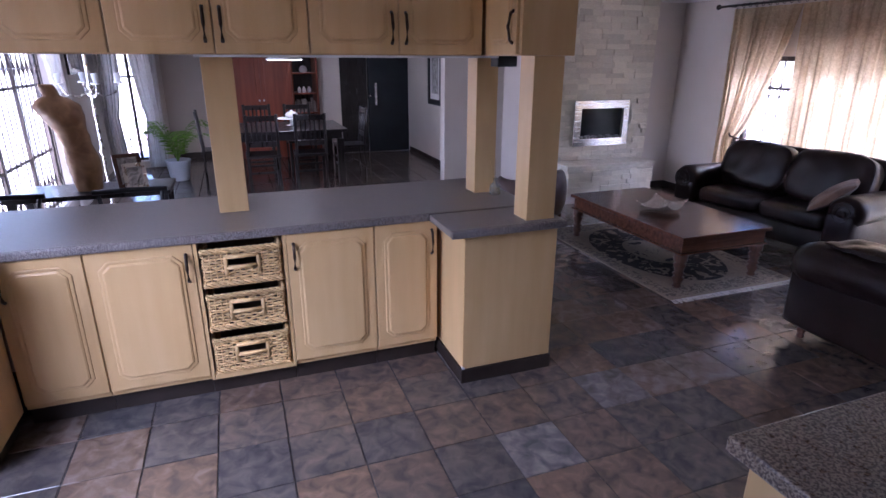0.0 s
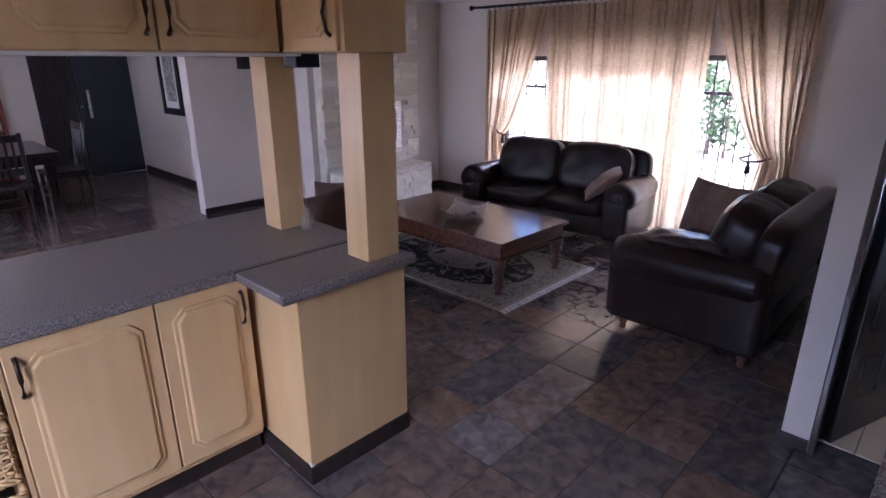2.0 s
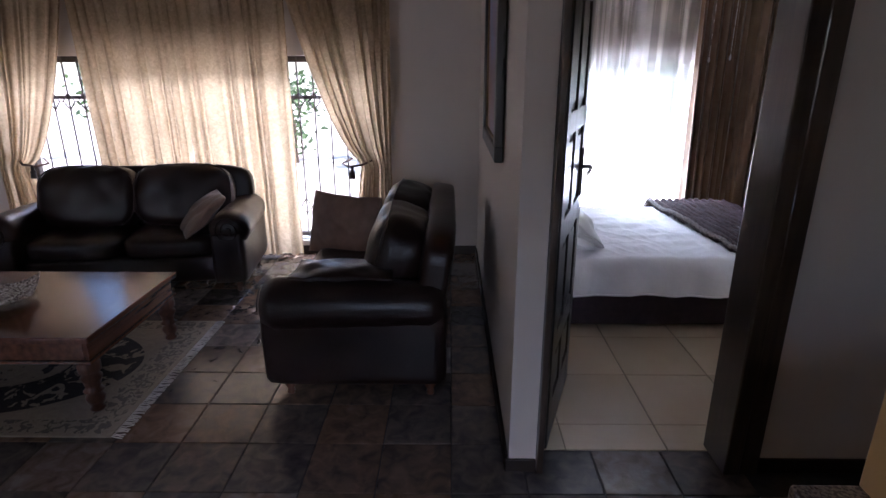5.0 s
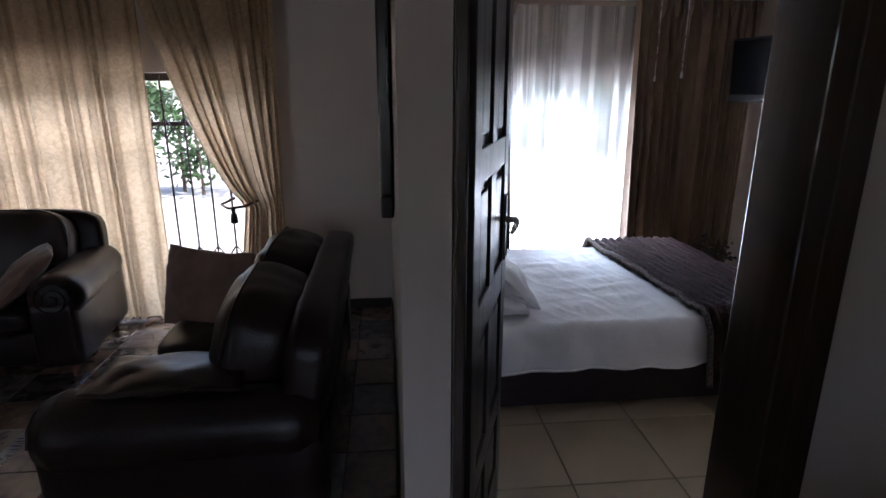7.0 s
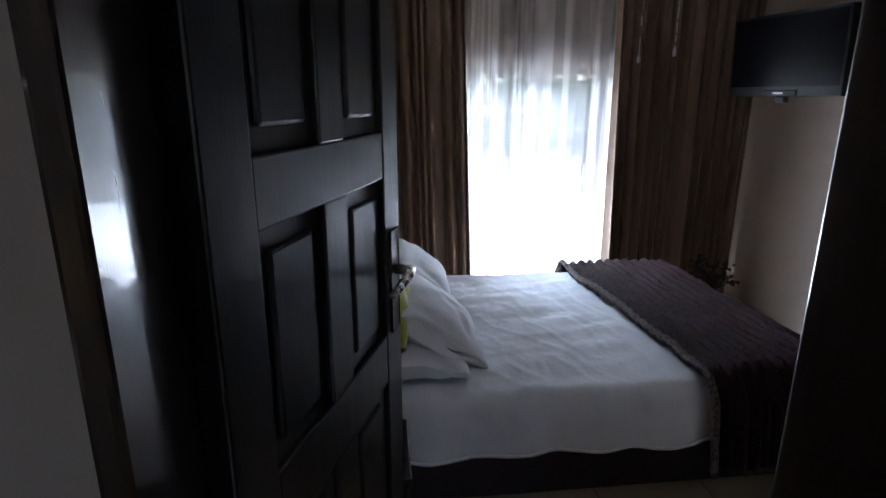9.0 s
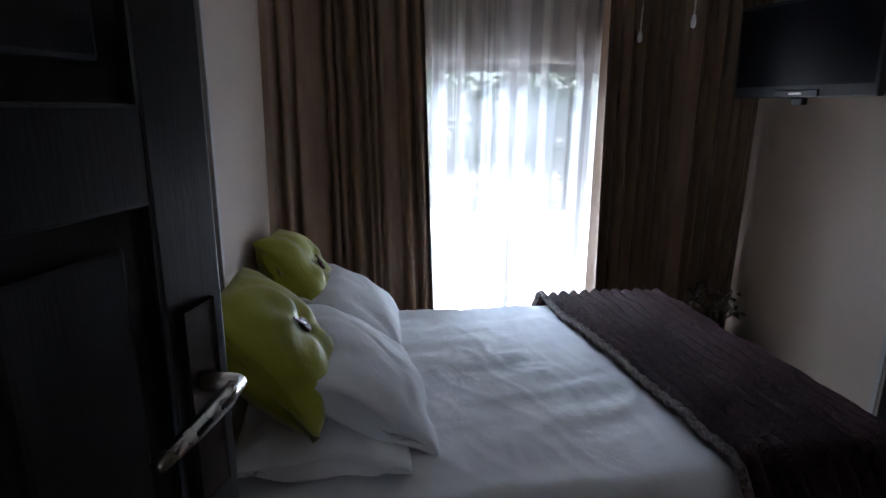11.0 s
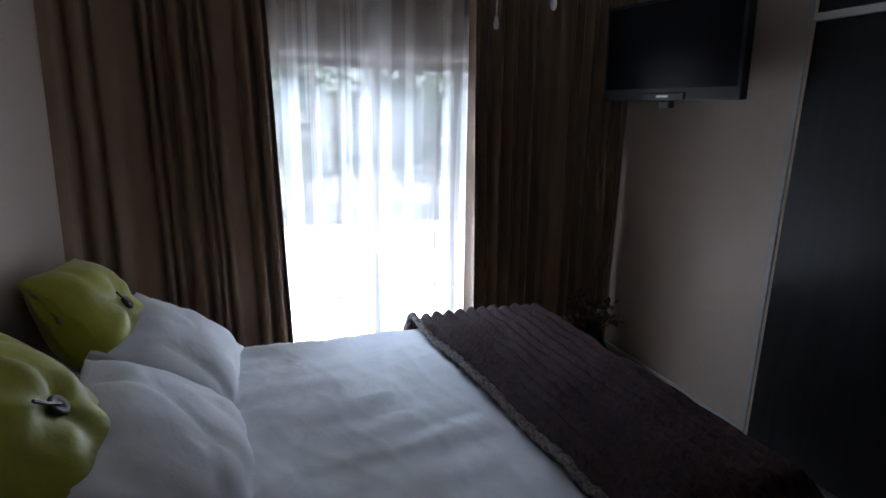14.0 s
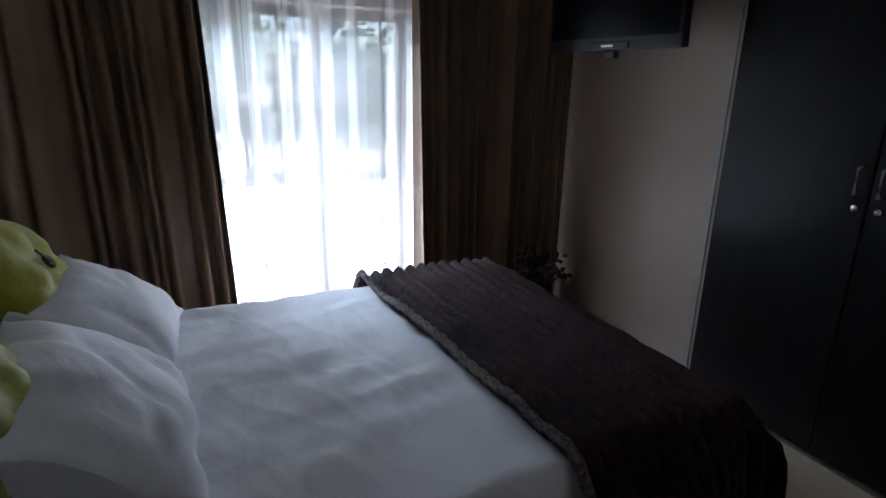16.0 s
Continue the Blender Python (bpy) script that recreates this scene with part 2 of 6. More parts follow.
DRIFTWOOD = surf("carved_tan_wood", (0.19, 0.10, 0.045), (0.36, 0.21, 0.10), 9, 0.6, bump=0.25, fine=50, distort=1.0)
ROD = surf("dark_rod_metal", (0.04, 0.03, 0.028), (0.07, 0.055, 0.05), 12, 0.4, metal=0.6)
PAPER = surf("ink_print", (0.62, 0.60, 0.57), (0.06, 0.06, 0.06), 16, 0.7, bump=0.0, distort=2.0)
PRINT_BLUE = surf("landscape_print", (0.10, 0.16, 0.36), (0.34, 0.15, 0.08), 2.0, 0.5, bump=0.0, distort=0.5)
GOLD = surf("antique_gilt", (0.10, 0.06, 0.025), (0.24, 0.15, 0.06), 30, 0.45, metal=0.5, bump=0.2)
BOOKS = surf("book_covers", (0.12, 0.08, 0.07), (0.35, 0.30, 0.26), 5, 0.7, bump=0.0, rnd=0.6)
CHINA = surf("white_china", (0.72, 0.72, 0.72), (0.80, 0.80, 0.80), 5, 0.2, bump=0.0)
DISH = surf("mosaic_dish", (0.42, 0.36, 0.30), (0.75, 0.70, 0.64), 60, 0.25, bump=0.2, speck=(0.12, 0.09, 0.08), speck_scale=110)


for _m, _s in ((FUR, 0.08), (LEATHER, 0.34), (DRAPE, 0.35)):
    _m.node_tree.nodes["Principled BSDF"].inputs["Specular IOR Level"].default_value = _s


def clear_material(name, colour, rough, ior=1.45):
    m = bpy.data.materials.new(name)
    m.use_nodes = True
    b = m.node_tree.nodes["Principled BSDF"]
    b.inputs["Base Color"].default_value = (*colour, 1)
    b.inputs["Roughness"].default_value, b.inputs["IOR"].default_value = rough, ior
    b.inputs["Transmission Weight"].default_value = 1.0
    return m


GLASS = clear_material("window_glass", (0.97, 0.985, 0.98), 0.0, 1.02)


def tinted_glass(name, colour, gloss):
    m = bpy.data.materials.new(name)
    m.use_nodes = True
    nt = m.node_tree
    b = nt.nodes["Principled BSDF"]
    b.inputs["Base Color"].default_value = (0.9, 0.9, 0.88, 1)
    b.inputs["Roughness"].default_value = 0.05
    tp = nt.nodes.new("ShaderNodeBsdfTransparent")
    tp.inputs["Color"].default_value = (*colour, 1)
    ms = nt.nodes.new("ShaderNodeMixShader")
    ms.inputs[0].default_value = gloss
    nt.links.new(tp.outputs[0], ms.inputs[1])
    nt.links.new(b.outputs[0], ms.inputs[2])
    nt.links.new(ms.outputs[0], nt.nodes["Material Output"].inputs["Surface"])
    return m


BOTTLE = tinted_glass("bottle_glass", (0.92, 0.92, 0.88), 0.10)
OIL = tinted_glass("amber_oil", (0.92, 0.76, 0.36), 0.16)


def sheer_material():
    m = bpy.data.materials.new("white_sheer_voile")
    m.use_nodes = True
    nt = m.node_tree
    b = nt.nodes["Principled BSDF"]
    b.inputs["Base Color"].default_value = (0.85, 0.82, 0.78, 1)
    b.inputs["Roughness"].default_value = 0.9
    tr = nt.nodes.new("ShaderNodeBsdfTranslucent")
    tr.inputs["Color"].default_value = (0.87, 0.84, 0.80, 1)
    tp = nt.nodes.new("ShaderNodeBsdfTransparent")
    tc = nt.nodes.new("ShaderNodeTexCoord")
    mp = nt.nodes.new("ShaderNodeMapping")
    mp.inputs["Scale"].default_value = (0.2, 1, 0.012)
    nz = nt.nodes.new("ShaderNodeTexNoise")
    nz.inputs["Scale"].default_value, nz.inputs["Detail"].default_value = 13.0, 3.0
    nt.links.new(tc.outputs["Object"], mp.inputs["Vector"])
    nt.links.new(mp.outputs["Vector"], nz.inputs["Vector"])
    # overlapping folds: single, double and triple cloth in bands with crisp edges
    mr = nt.nodes.new("ShaderNodeValToRGB")
    ramp = mr.color_ramp
    for _ in range(4):
        ramp.elements.new(0.5)
    for e, (p, v) in zip(ramp.elements, ((0.0, 0.32), (0.42, 0.35), (0.43, 0.48), (0.50, 0.51), (0.51, 0.66), (1.0, 0.70))):
        e.position, e.color = p, (v, v, v, 1)
    nt.links.new(nz.outputs["Fac"], mr.inputs["Fac"])
    m1 = nt.nodes.new("ShaderNodeMixShader")
    m1.inputs[0].default_value = 0.6
    nt.links.new(b.outputs[0], m1.inputs[1])
    nt.links.new(tr.outputs[0], m1.inputs[2])
    m2 = nt.nodes.new("ShaderNodeMixShader")
    nt.links.new(mr.outputs["Color"], m2.inputs[0])
    nt.links.new(m1.outputs[0], m2.inputs[1])
    nt.links.new(tp.outputs[0], m2.inputs[2])
    nt.links.new(m2.outputs[0], nt.nodes["Material Output"].inputs["Surface"])
    return m


SHEER = sheer_material()


def rug_material(cx, cy, hx, hy):
    """Cream rug with a black floral field round a medallion and a patterned border."""
    m = bpy.data.materials.new("floral_rug")
    m.use_nodes = True
    nt = m.node_tree
    b = nt.nodes["Principled BSDF"]
    tc = nt.nodes.new("ShaderNodeTexCoord")

    def node(kind, **inputs):
        n = nt.nodes.new(kind)
        for k, v in inputs.items():
            n.inputs[k].default_value = v
        return n

    def calc(op, a, c=None):
        n = nt.nodes.new("ShaderNodeMath")
        n.operation = op
        for i, v in enumerate((a, c)):
            if v is None:
                continue
            if isinstance(v, (int, float)):
                n.inputs[i].default_value = v
            else:
                nt.links.new(v, n.inputs[i])
        return n.outputs[0]

    sep = node("ShaderNodeSeparateXYZ")
    nt.links.new(tc.outputs["Object"], sep.inputs[0])
    ax = calc("DIVIDE", calc("ABSOLUTE", sep.outputs[0]), hx)
    ay = calc("DIVIDE", calc("ABSOLUTE", sep.outputs[1]), hy)
    mirror = node("ShaderNodeCombineXYZ")
    nt.links.new(calc("ABSOLUTE", sep.outputs[0]), mirror.inputs[0])
    nt.links.new(calc("ABSOLUTE", sep.outputs[1]), mirror.inputs[1])
    flower = node("ShaderNodeTexNoise", Scale=9.0, Detail=3.0, Distortion=1.6)
    nt.links.new(mirror.outputs[0], flower.inputs["Vector"])
    radius = calc("SQRT", calc("ADD", calc("MULTIPLY", ax, ax), calc("MULTIPLY", ay, ay)))
    ring = calc("MULTIPLY", calc("LESS_THAN", radius, 0.78), calc("GREATER_THAN", radius, 0.36))
    field = calc("MULTIPLY", ring, calc("GREATER_THAN", flower.outputs["Fac"], 0.43))
    heart = calc("MULTIPLY", calc("LESS_THAN", radius, 0.3), calc("GREATER_THAN", flower.outputs["Fac"], 0.55))
    edge = calc("MAXIMUM", ax, ay)
    small = node("ShaderNodeTexNoise", Scale=26.0, Detail=2.0, Distortion=1.0)
    nt.links.new(mirror.outputs[0], small.inputs["Vector"])
    border = calc("MULTIPLY", calc("MULTIPLY", calc("GREATER_THAN", edge, 0.80), calc("LESS_THAN", edge, 0.97)), calc("GREATER_THAN", small.outputs["Fac"], 0.53))
    dark = calc("MINIMUM", calc("ADD", calc("ADD", field, heart), calc("MULTIPLY", border, 0.65)), 1.0)
    base = node("ShaderNodeValToRGB")
    base.color_ramp.elements[0].color, base.color_ramp.elements[1].color = (0.19, 0.15, 0.11, 1), (0.33, 0.275, 0.21, 1)
    nt.links.new(small.outputs["Fac"], base.inputs["Fac"])
    mx = nt.nodes.new("ShaderNodeMix")
    mx.data_type = "RGBA"
    nt.links.new(dark, mx.inputs["Factor"])
    nt.links.new(base.outputs["Color"], mx.inputs[6])
    mx.inputs[7].default_value = (0.018, 0.016, 0.018, 1)
    nt.links.new(mx.outputs[2], b.inputs["Base Color"])
    b.inputs["Roughness"].default_value = 0.95
    pile = node("ShaderNodeTexNoise", Scale=300.0)
    nt.links.new(tc.outputs["Object"], pile.inputs["Vector"])
    bp = node("ShaderNodeBump", Strength=0.5, Distance=0.01)
    nt.links.new(pile.outputs["Fac"], bp.inputs["Height"])
    nt.links.new(bp.outputs["Normal"], b.inputs["Normal"])
    return m


# ---- mesh helpers ----
def part(name, bm, material, parent=None, label="", smooth=False, kind=""):
    """Links a bmesh as one mesh object under a thing or a part."""
    me = bpy.data.meshes.new(name)
    bmesh.ops.recalc_face_normals(bm, faces=bm.faces)
    bm.to_mesh(me)
    bm.free()
    me.materials.append(material)
    if smooth:
        for p in me.polygons:
            p.use_smooth = True
    ob = new(name, me)
    if parent:
        ob.parent = parent
    return tagged(ob, label=label, kind=kind)


def thing(name, label, category, m=None, group="", kind=""):
    ob = new(name)
    ob.empty_display_size = 0.1
    if m is not None:
        ob.matrix_world = m
    return tagged(ob, label, category, group, kind)


def fresh():
    return bmesh.new()


def box(bm, x0, x1, y0, y1, z0, z1, bevel=0.0, segments=2, m=None):
    before = len(bm.verts)
    made = bmesh.ops.create_cube(bm, size=1.0)["verts"]
    for v in made:
        v.co = Vector((x0 + (v.co.x + 0.5) * (x1 - x0), y0 + (v.co.y + 0.5) * (y1 - y0), z0 + (v.co.z + 0.5) * (z1 - z0)))
    if bevel:
        edges = list({e for v in made for e in v.link_edges})
        bmesh.ops.bevel(bm, geom=edges, offset=bevel, segments=segments, affect="EDGES", profile=0.5)
    if m is not None:
        bmesh.ops.transform(bm, matrix=m, verts=bm.verts[:][before:])


def tube(bm, points, r, seg=8, taper=None):
    """A tube along points, closed at both ends."""
    pts = [Vector(p) for p in points]
    rings = []
    for i, p in enumerate(pts):
        d = (pts[min(i + 1, len(pts) - 1)] - pts[max(i - 1, 0)]).normalized()
        side = d.cross(Vector((0, 0, 1)))
        side = side.normalized() if side.length > 1e-3 else Vector((1, 0, 0))
        up = side.cross(d)
        k = r if taper is None else r * taper[i]
        rings.append([bm.verts.new(p + side * math.cos(a) * k + up * math.sin(a) * k) for a in (2 * math.pi * j / seg for j in range(seg))])
    for a, b in zip(rings, rings[1:]):
        for j in range(seg):
            bm.faces.new((a[j], a[(j + 1) % seg], b[(j + 1) % seg], b[j]))
    bm.faces.new(rings[0][::-1]), bm.faces.new(rings[-1])


def lathe(bm, profile, seg=16, at=(0, 0, 0)):
    rings = []
    for r, z in profile:
        rings.append([bm.verts.new((at[0] + max(r, 1e-4) * math.cos(2 * math.pi * j / seg), at[1] + max(r, 1e-4) * math.sin(2 * math.pi * j / seg), at[2] + z)) for j in range(seg)])
    for a, b in zip(rings, rings[1:]):
        for j in range(seg):
            bm.faces.new((a[j], a[(j + 1) % seg], b[(j + 1) % seg], b[j]))
    bm.faces.new(rings[0][::-1]), bm.faces.new(rings[-1])


def prism(bm, outline, y0, y1, bevel=0.0):
    """A solid from an outline of (x, z) points, from y0 to y1."""
    a = [bm.verts.new((x, y0, z)) for x, z in outline]
    b = [bm.verts.new((x, y1, z)) for x, z in outline]
    n = len(a)
    faces = [bm.faces.new(a), bm.faces.new(b[::-1])]
    for i in range(n):
        faces.append(bm.faces.new((a[(i + 1) % n], a[i], b[i], b[(i + 1) % n])))
    if bevel:
        bmesh.ops.bevel(bm, geom=list(faces[0].edges), offset=bevel, segments=2, affect="EDGES", profile=0.5)


def soft_block(bm, w, d, h, m=Matrix(), power=4.0, n=14, wrinkle=0.006, seed=0.0, pinch=0.0):
    """A stuffed block: a rounded box with a crowned surface and slight creases. Local size w, d, h about its centre."""
    before = len(bm.verts)
    made = bmesh.ops.create_cube(bm, size=2.0)["verts"]
    edges = list({e for v in made for e in v.link_edges})
    bmesh.ops.subdivide_edges(bm, edges=edges, cuts=n, use_grid_fill=True)
    verts = bm.verts[:][before:]
    for v in verts:
        x, y, z = v.co
        k = (abs(x) ** power + abs(y) ** power + abs(z) ** power) ** (1 / power)
        p = Vector((x, y, z)) / k
        if pinch:
            s = 1 - pinch * (abs(x * y) ** 2)
            p.z *= max(0.05, s * (1 - 0.55 * max(abs(x), abs(y)) ** 5))
            ear = 1 + 0.015 * (abs(x * y) ** 3)
            p.x, p.y = x * ear * (1.0 - 0.03 * (1 - y * y)), y * ear * (1.0 - 0.03 * (1 - x * x))
        q = Vector((p.x * w / 2, p.y * d / 2, p.z * h / 2))
        if pinch:
            q.z += 0.12 * h * noise.noise(Vector((q.x * 3.2 + seed, q.y * 3.2, 1.0))) * (1 - max(abs(x), abs(y)) ** 4)
            crease = max(0.0, 1 - 5 * abs(noise.noise(Vector((q.x * 5 + q.y * 2 + seed, q.y * 4 - q.x * 2, 4.0 + seed))))) ** 2
            q.z -= math.copysign(0.055 * h * crease, z)
        q += Vector((noise.noise(q * 7 + Vector((seed, 0, 0))), noise.noise(q * 7 + Vector((0, seed, 3))), noise.noise(q * 9 + Vector((seed, 5, 0))))) * wrinkle
        v.co = m @ q
    return verts


def box_part(name, dims, material, parent, bevel=0.0, label="", kind=""):
    bm = fresh()
    box(bm, *dims, bevel)
    return part(name, bm, material, parent, label, kind=kind)


def structure(name, boxes, material, label="", bevel=0.0):
    bm = fresh()
    for b in boxes:
        box(bm, *b, bevel)
    return tagged(part(name, bm, material), label=label, category="wall" if name.startswith("wall") else name.split("_")[0], kind="structure")


# ---- the large structure ----
CEILING, LIVX, BEDX = 2.43, 5.85, 6.20

structure("wall_living_window", [(LIVX, LIVX + 0.24, 1.85, 2.95, 0, CEILING), (LIVX, LIVX + 0.24, 6.0, 7.3, 0, CEILING),
                                 (LIVX, LIVX + 0.24, 2.95, 6.0, 0, 0.12), (LIVX, LIVX + 0.24, 2.95, 6.0, 1.72, CEILING)], WALL, "cream painted plaster wall round the living room window")
structure("wall_fireplace", [(3.82, LIVX, 7.05, 7.3, 0, CEILING)], WALL, "cream painted wall behind the stone fireplace")
structure("wall_hall_end", [(2.84, 3.82, 7.8, 7.95, 0, CEILING), (3.68, 3.82, 7.3, 7.8, 0, CEILING)], WALL, "cream painted wall between living room and hall")
structure("wall_hall_side", [(3.40, 3.55, 7.95, 11.3, 0, CEILING)], WALL, "cream painted hall wall with a framed print")
structure("wall_dining_far", [(-0.9, 0.22, 11.6, 11.75, 0, CEILING), (1.72, 2.12, 11.3, 11.75, 0, CEILING), (0.22, 1.72, 11.75, 11.9, 0, CEILING),
                              (2.12, 3.40, 11.3, 11.45, 2.05, CEILING), (2.12, 3.55, 11.45, 11.6, 0, CEILING)], WALL, "grey shaded dining room wall")
structure("wall_dining_window", [(-1.8, -1.6, 4.6, 5.2, 0, CEILING), (-1.8, -1.6, 8.4, 11.05, 0, CEILING), (-1.8, -1.6, 5.2, 8.4, 0, 0.1), (-1.8, -1.6, 5.2, 8.4, 1.95, CEILING),
                                 (-1.6, -1.5, 10.85, 11.05, 0, CEILING), (-1.5, -0.9, 10.85, 11.05, 0, 0.1), (-1.5, -0.9, 10.85, 11.05, 1.95, CEILING), (-0.9, -0.8, 10.85, 11.6, 0, CEILING)], WALL, "cream painted dining room wall with two tall windows")
structure("wall_kitchen_left", [(-1.65, -1.5, -1.0, 1.40, 0, CEILING), (-1.65, -1.5, 2.90, 4.6, 0, CEILING), (-1.65, -1.5, 1.40, 2.90, 0, 1.05), (-1.65, -1.5, 1.40, 2.90, 2.15, CEILING), (-1.8, -1.65, 4.45, 4.6, 0, CEILING)], WALL, "cream painted kitchen wall")
structure("wall_kitchen_back", [(-1.65, 3.1, -1.15, -1.0, 0, CEILING)], WALL, "cream painted kitchen wall")
structure("wall_bedroom_door", [(2.96, 3.10, -1.0, 1.03, 0, CEILING), (2.96, 3.10, 1.03, 1.876, 2.06, CEILING)], WALL, "cream painted wall beside the bedroom door")
structure("wall_partition", [(2.96, BEDX, 1.878, 1.99, 0, CEILING)], WALL, "cream painted partition between living room and bedroom")
structure("wall_bed_head", [(3.131, BEDX - 0.001, 1.852, 1.859, 0, CEILING - 0.001)], BEDWALL, "grey painted wall behind the bed head")
structure("wall_bedroom_right", [(5.03, BEDX, -1.05, -0.87, 0, CEILING)], BEDWALL, "warm grey painted bedroom wall")
structure("wall_bedroom_corner", [(3.10, 4.35 - 1.12, -1.05, -0.87, 0, CEILING)], BEDWALL, "warm grey painted bedroom wall")
structure("wall_wardrobe_back", [(3.0, 5.2, -1.6, -1.5, 0, CEILING)], BEDWALL, "warm grey painted wall behind the wardrobe")
structure("wall_bedroom_window", [(BEDX, BEDX + 0.24, -1.05, -0.35, 0, CEILING), (BEDX, BEDX + 0.24, 1.45, 1.99, 0, CEILING),
                                  (BEDX, BEDX + 0.24, -0.35, 1.45, 0, 0.12), (BEDX, BEDX + 0.24, -0.35, 1.45, 1.72, CEILING)], BEDWALL, "grey painted bedroom window wall")
structure("ceiling", [(-1.8, LIVX + 0.24, 1.99, 11.9, CEILING, CEILING + 0.12), (-1.65, 3.1, -1.15, 1.99, CEILING, CEILING + 0.12)], CEIL, "white painted ceiling")
structure("ceiling_bedroom", [(3.1, BEDX + 0.24, -1.6, 1.99, CEILING, CEILING + 0.12)], CEIL, "white painted bedroom ceiling")

# cornice and baseboards
structure("trim_cornice", [(LIVX - 0.07, LIVX - 0.001, 1.995, 7.04, CEILING - 0.07, CEILING - 0.001), (5.34, LIVX - 0.075, 6.98, 7.045, CEILING - 0.07, CEILING - 0.001)], CEIL, "white cornice", 0.012)
structure("baseboard", [(LIVX - 0.015, LIVX - 0.001, 2.0, 7.04, 0.001, 0.075), (5.34, LIVX - 0.016, 7.033, 7.049, 0.001, 0.075), (2.985, LIVX - 0.016, 1.992, 2.006, 0.001, 0.06),
                        (2.945, 2.958, 1.880, 2.006, 0.001, 0.06), (2.945, 2.958, -0.99, 0.97, 0.001, 0.07), (2.83, 3.68, 7.784, 7.798, 0.001, 0.08), (3.385, 3.398, 7.96, 11.2, 0.001, 0.085),
                        (-0.79, 0.2, 11.584, 11.598, 0.001, 0.1)], PLINTH, "dark brown wooden skirting board", 0.003)
structure("baseboard_bedroom", [(5.04, BEDX - 0.001, -0.868, -0.853, 0.001, 0.08), (3.12, BEDX - 0.001, 1.836, 1.850, 0.001, 0.08)], IVORY, "grey painted skirting board", 0.004)

# outside
ground = structure("ground", [(-120, 120, -120, 120, -0.5, -0.12)], PAVING, "pale sunlit paving outside")


def shrub_row(name, label, x0, x1, y0, y1, height, leaves, seed):
    """Garden shrubs: bare stems and a crown of many single leaves."""
    rng = random.Random(seed)
    ob = thing(name, label, "shrub", pose(0, 0, -0.12))
    stems = []
    clumps = []
    for _ in range(26):
        x, y = rng.uniform(x0, x1), rng.uniform(y0, y1)
        h = height * rng.uniform(0.55, 1.0)
        tip = (x + rng.uniform(-0.3, 0.3), y + rng.uniform(-0.3, 0.3), h * 0.75)
        bm = fresh()
        stems.append(bm)
        tube(bm, [(x, y, 0), (x + rng.uniform(-0.1, 0.1), y, h * 0.4), tip], 0.035, 6, (1.0, 0.7, 0.35))
        for _ in range(4):
            clumps.append((tip[0] + rng.uniform(-0.6, 0.6), tip[1] + rng.uniform(-0.7, 0.7), h * rng.uniform(0.25, 1.05), rng.uniform(0.25, 0.6)))
    for bm in stems:
        part("stem", bm, BARK, ob)
    verts, faces = [], []
    for _ in range(leaves):
        cx, cy, cz, r = rng.choice(clumps)
        c = Vector((cx + rng.gauss(0, r * 0.5), cy + rng.gauss(0, r * 0.5), max(0.05, cz + rng.gauss(0, r * 0.45))))
        a = Vector((rng.uniform(-1, 1), rng.uniform(-1, 1), rng.uniform(-0.7, 0.7))).normalized() * rng.uniform(0.05, 0.10)
        b = a.cross(Vector((rng.uniform(-1, 1), rng.uniform(-1, 1), rng.uniform(-1, 1)))).normalized() * a.length * 0.45
        k = len(verts)
        verts += [c - a, c + b, c + a, c - b]
        faces.append((k, k + 1, k + 2, k + 3))
    me = bpy.data.meshes.new("leaves")
    me.from_pydata(verts, [], faces)
    me.materials.append(LEAF)
    crown = new("leaves", me)
    crown.parent = ob
    tagged(crown, kind="stuff")
    return ob


shrub_row("garden_shrubs", "leafy green shrubs beyond the sunlit paving", 10.5, 12.5, -5.0, 9.0, 3.0, 15000, 3)
shrub_row("garden_shrubs", "leafy green shrubs beyond the dining room windows", -9.0, -7.5, 2.0, 16.0, 2.6, 7000, 5)


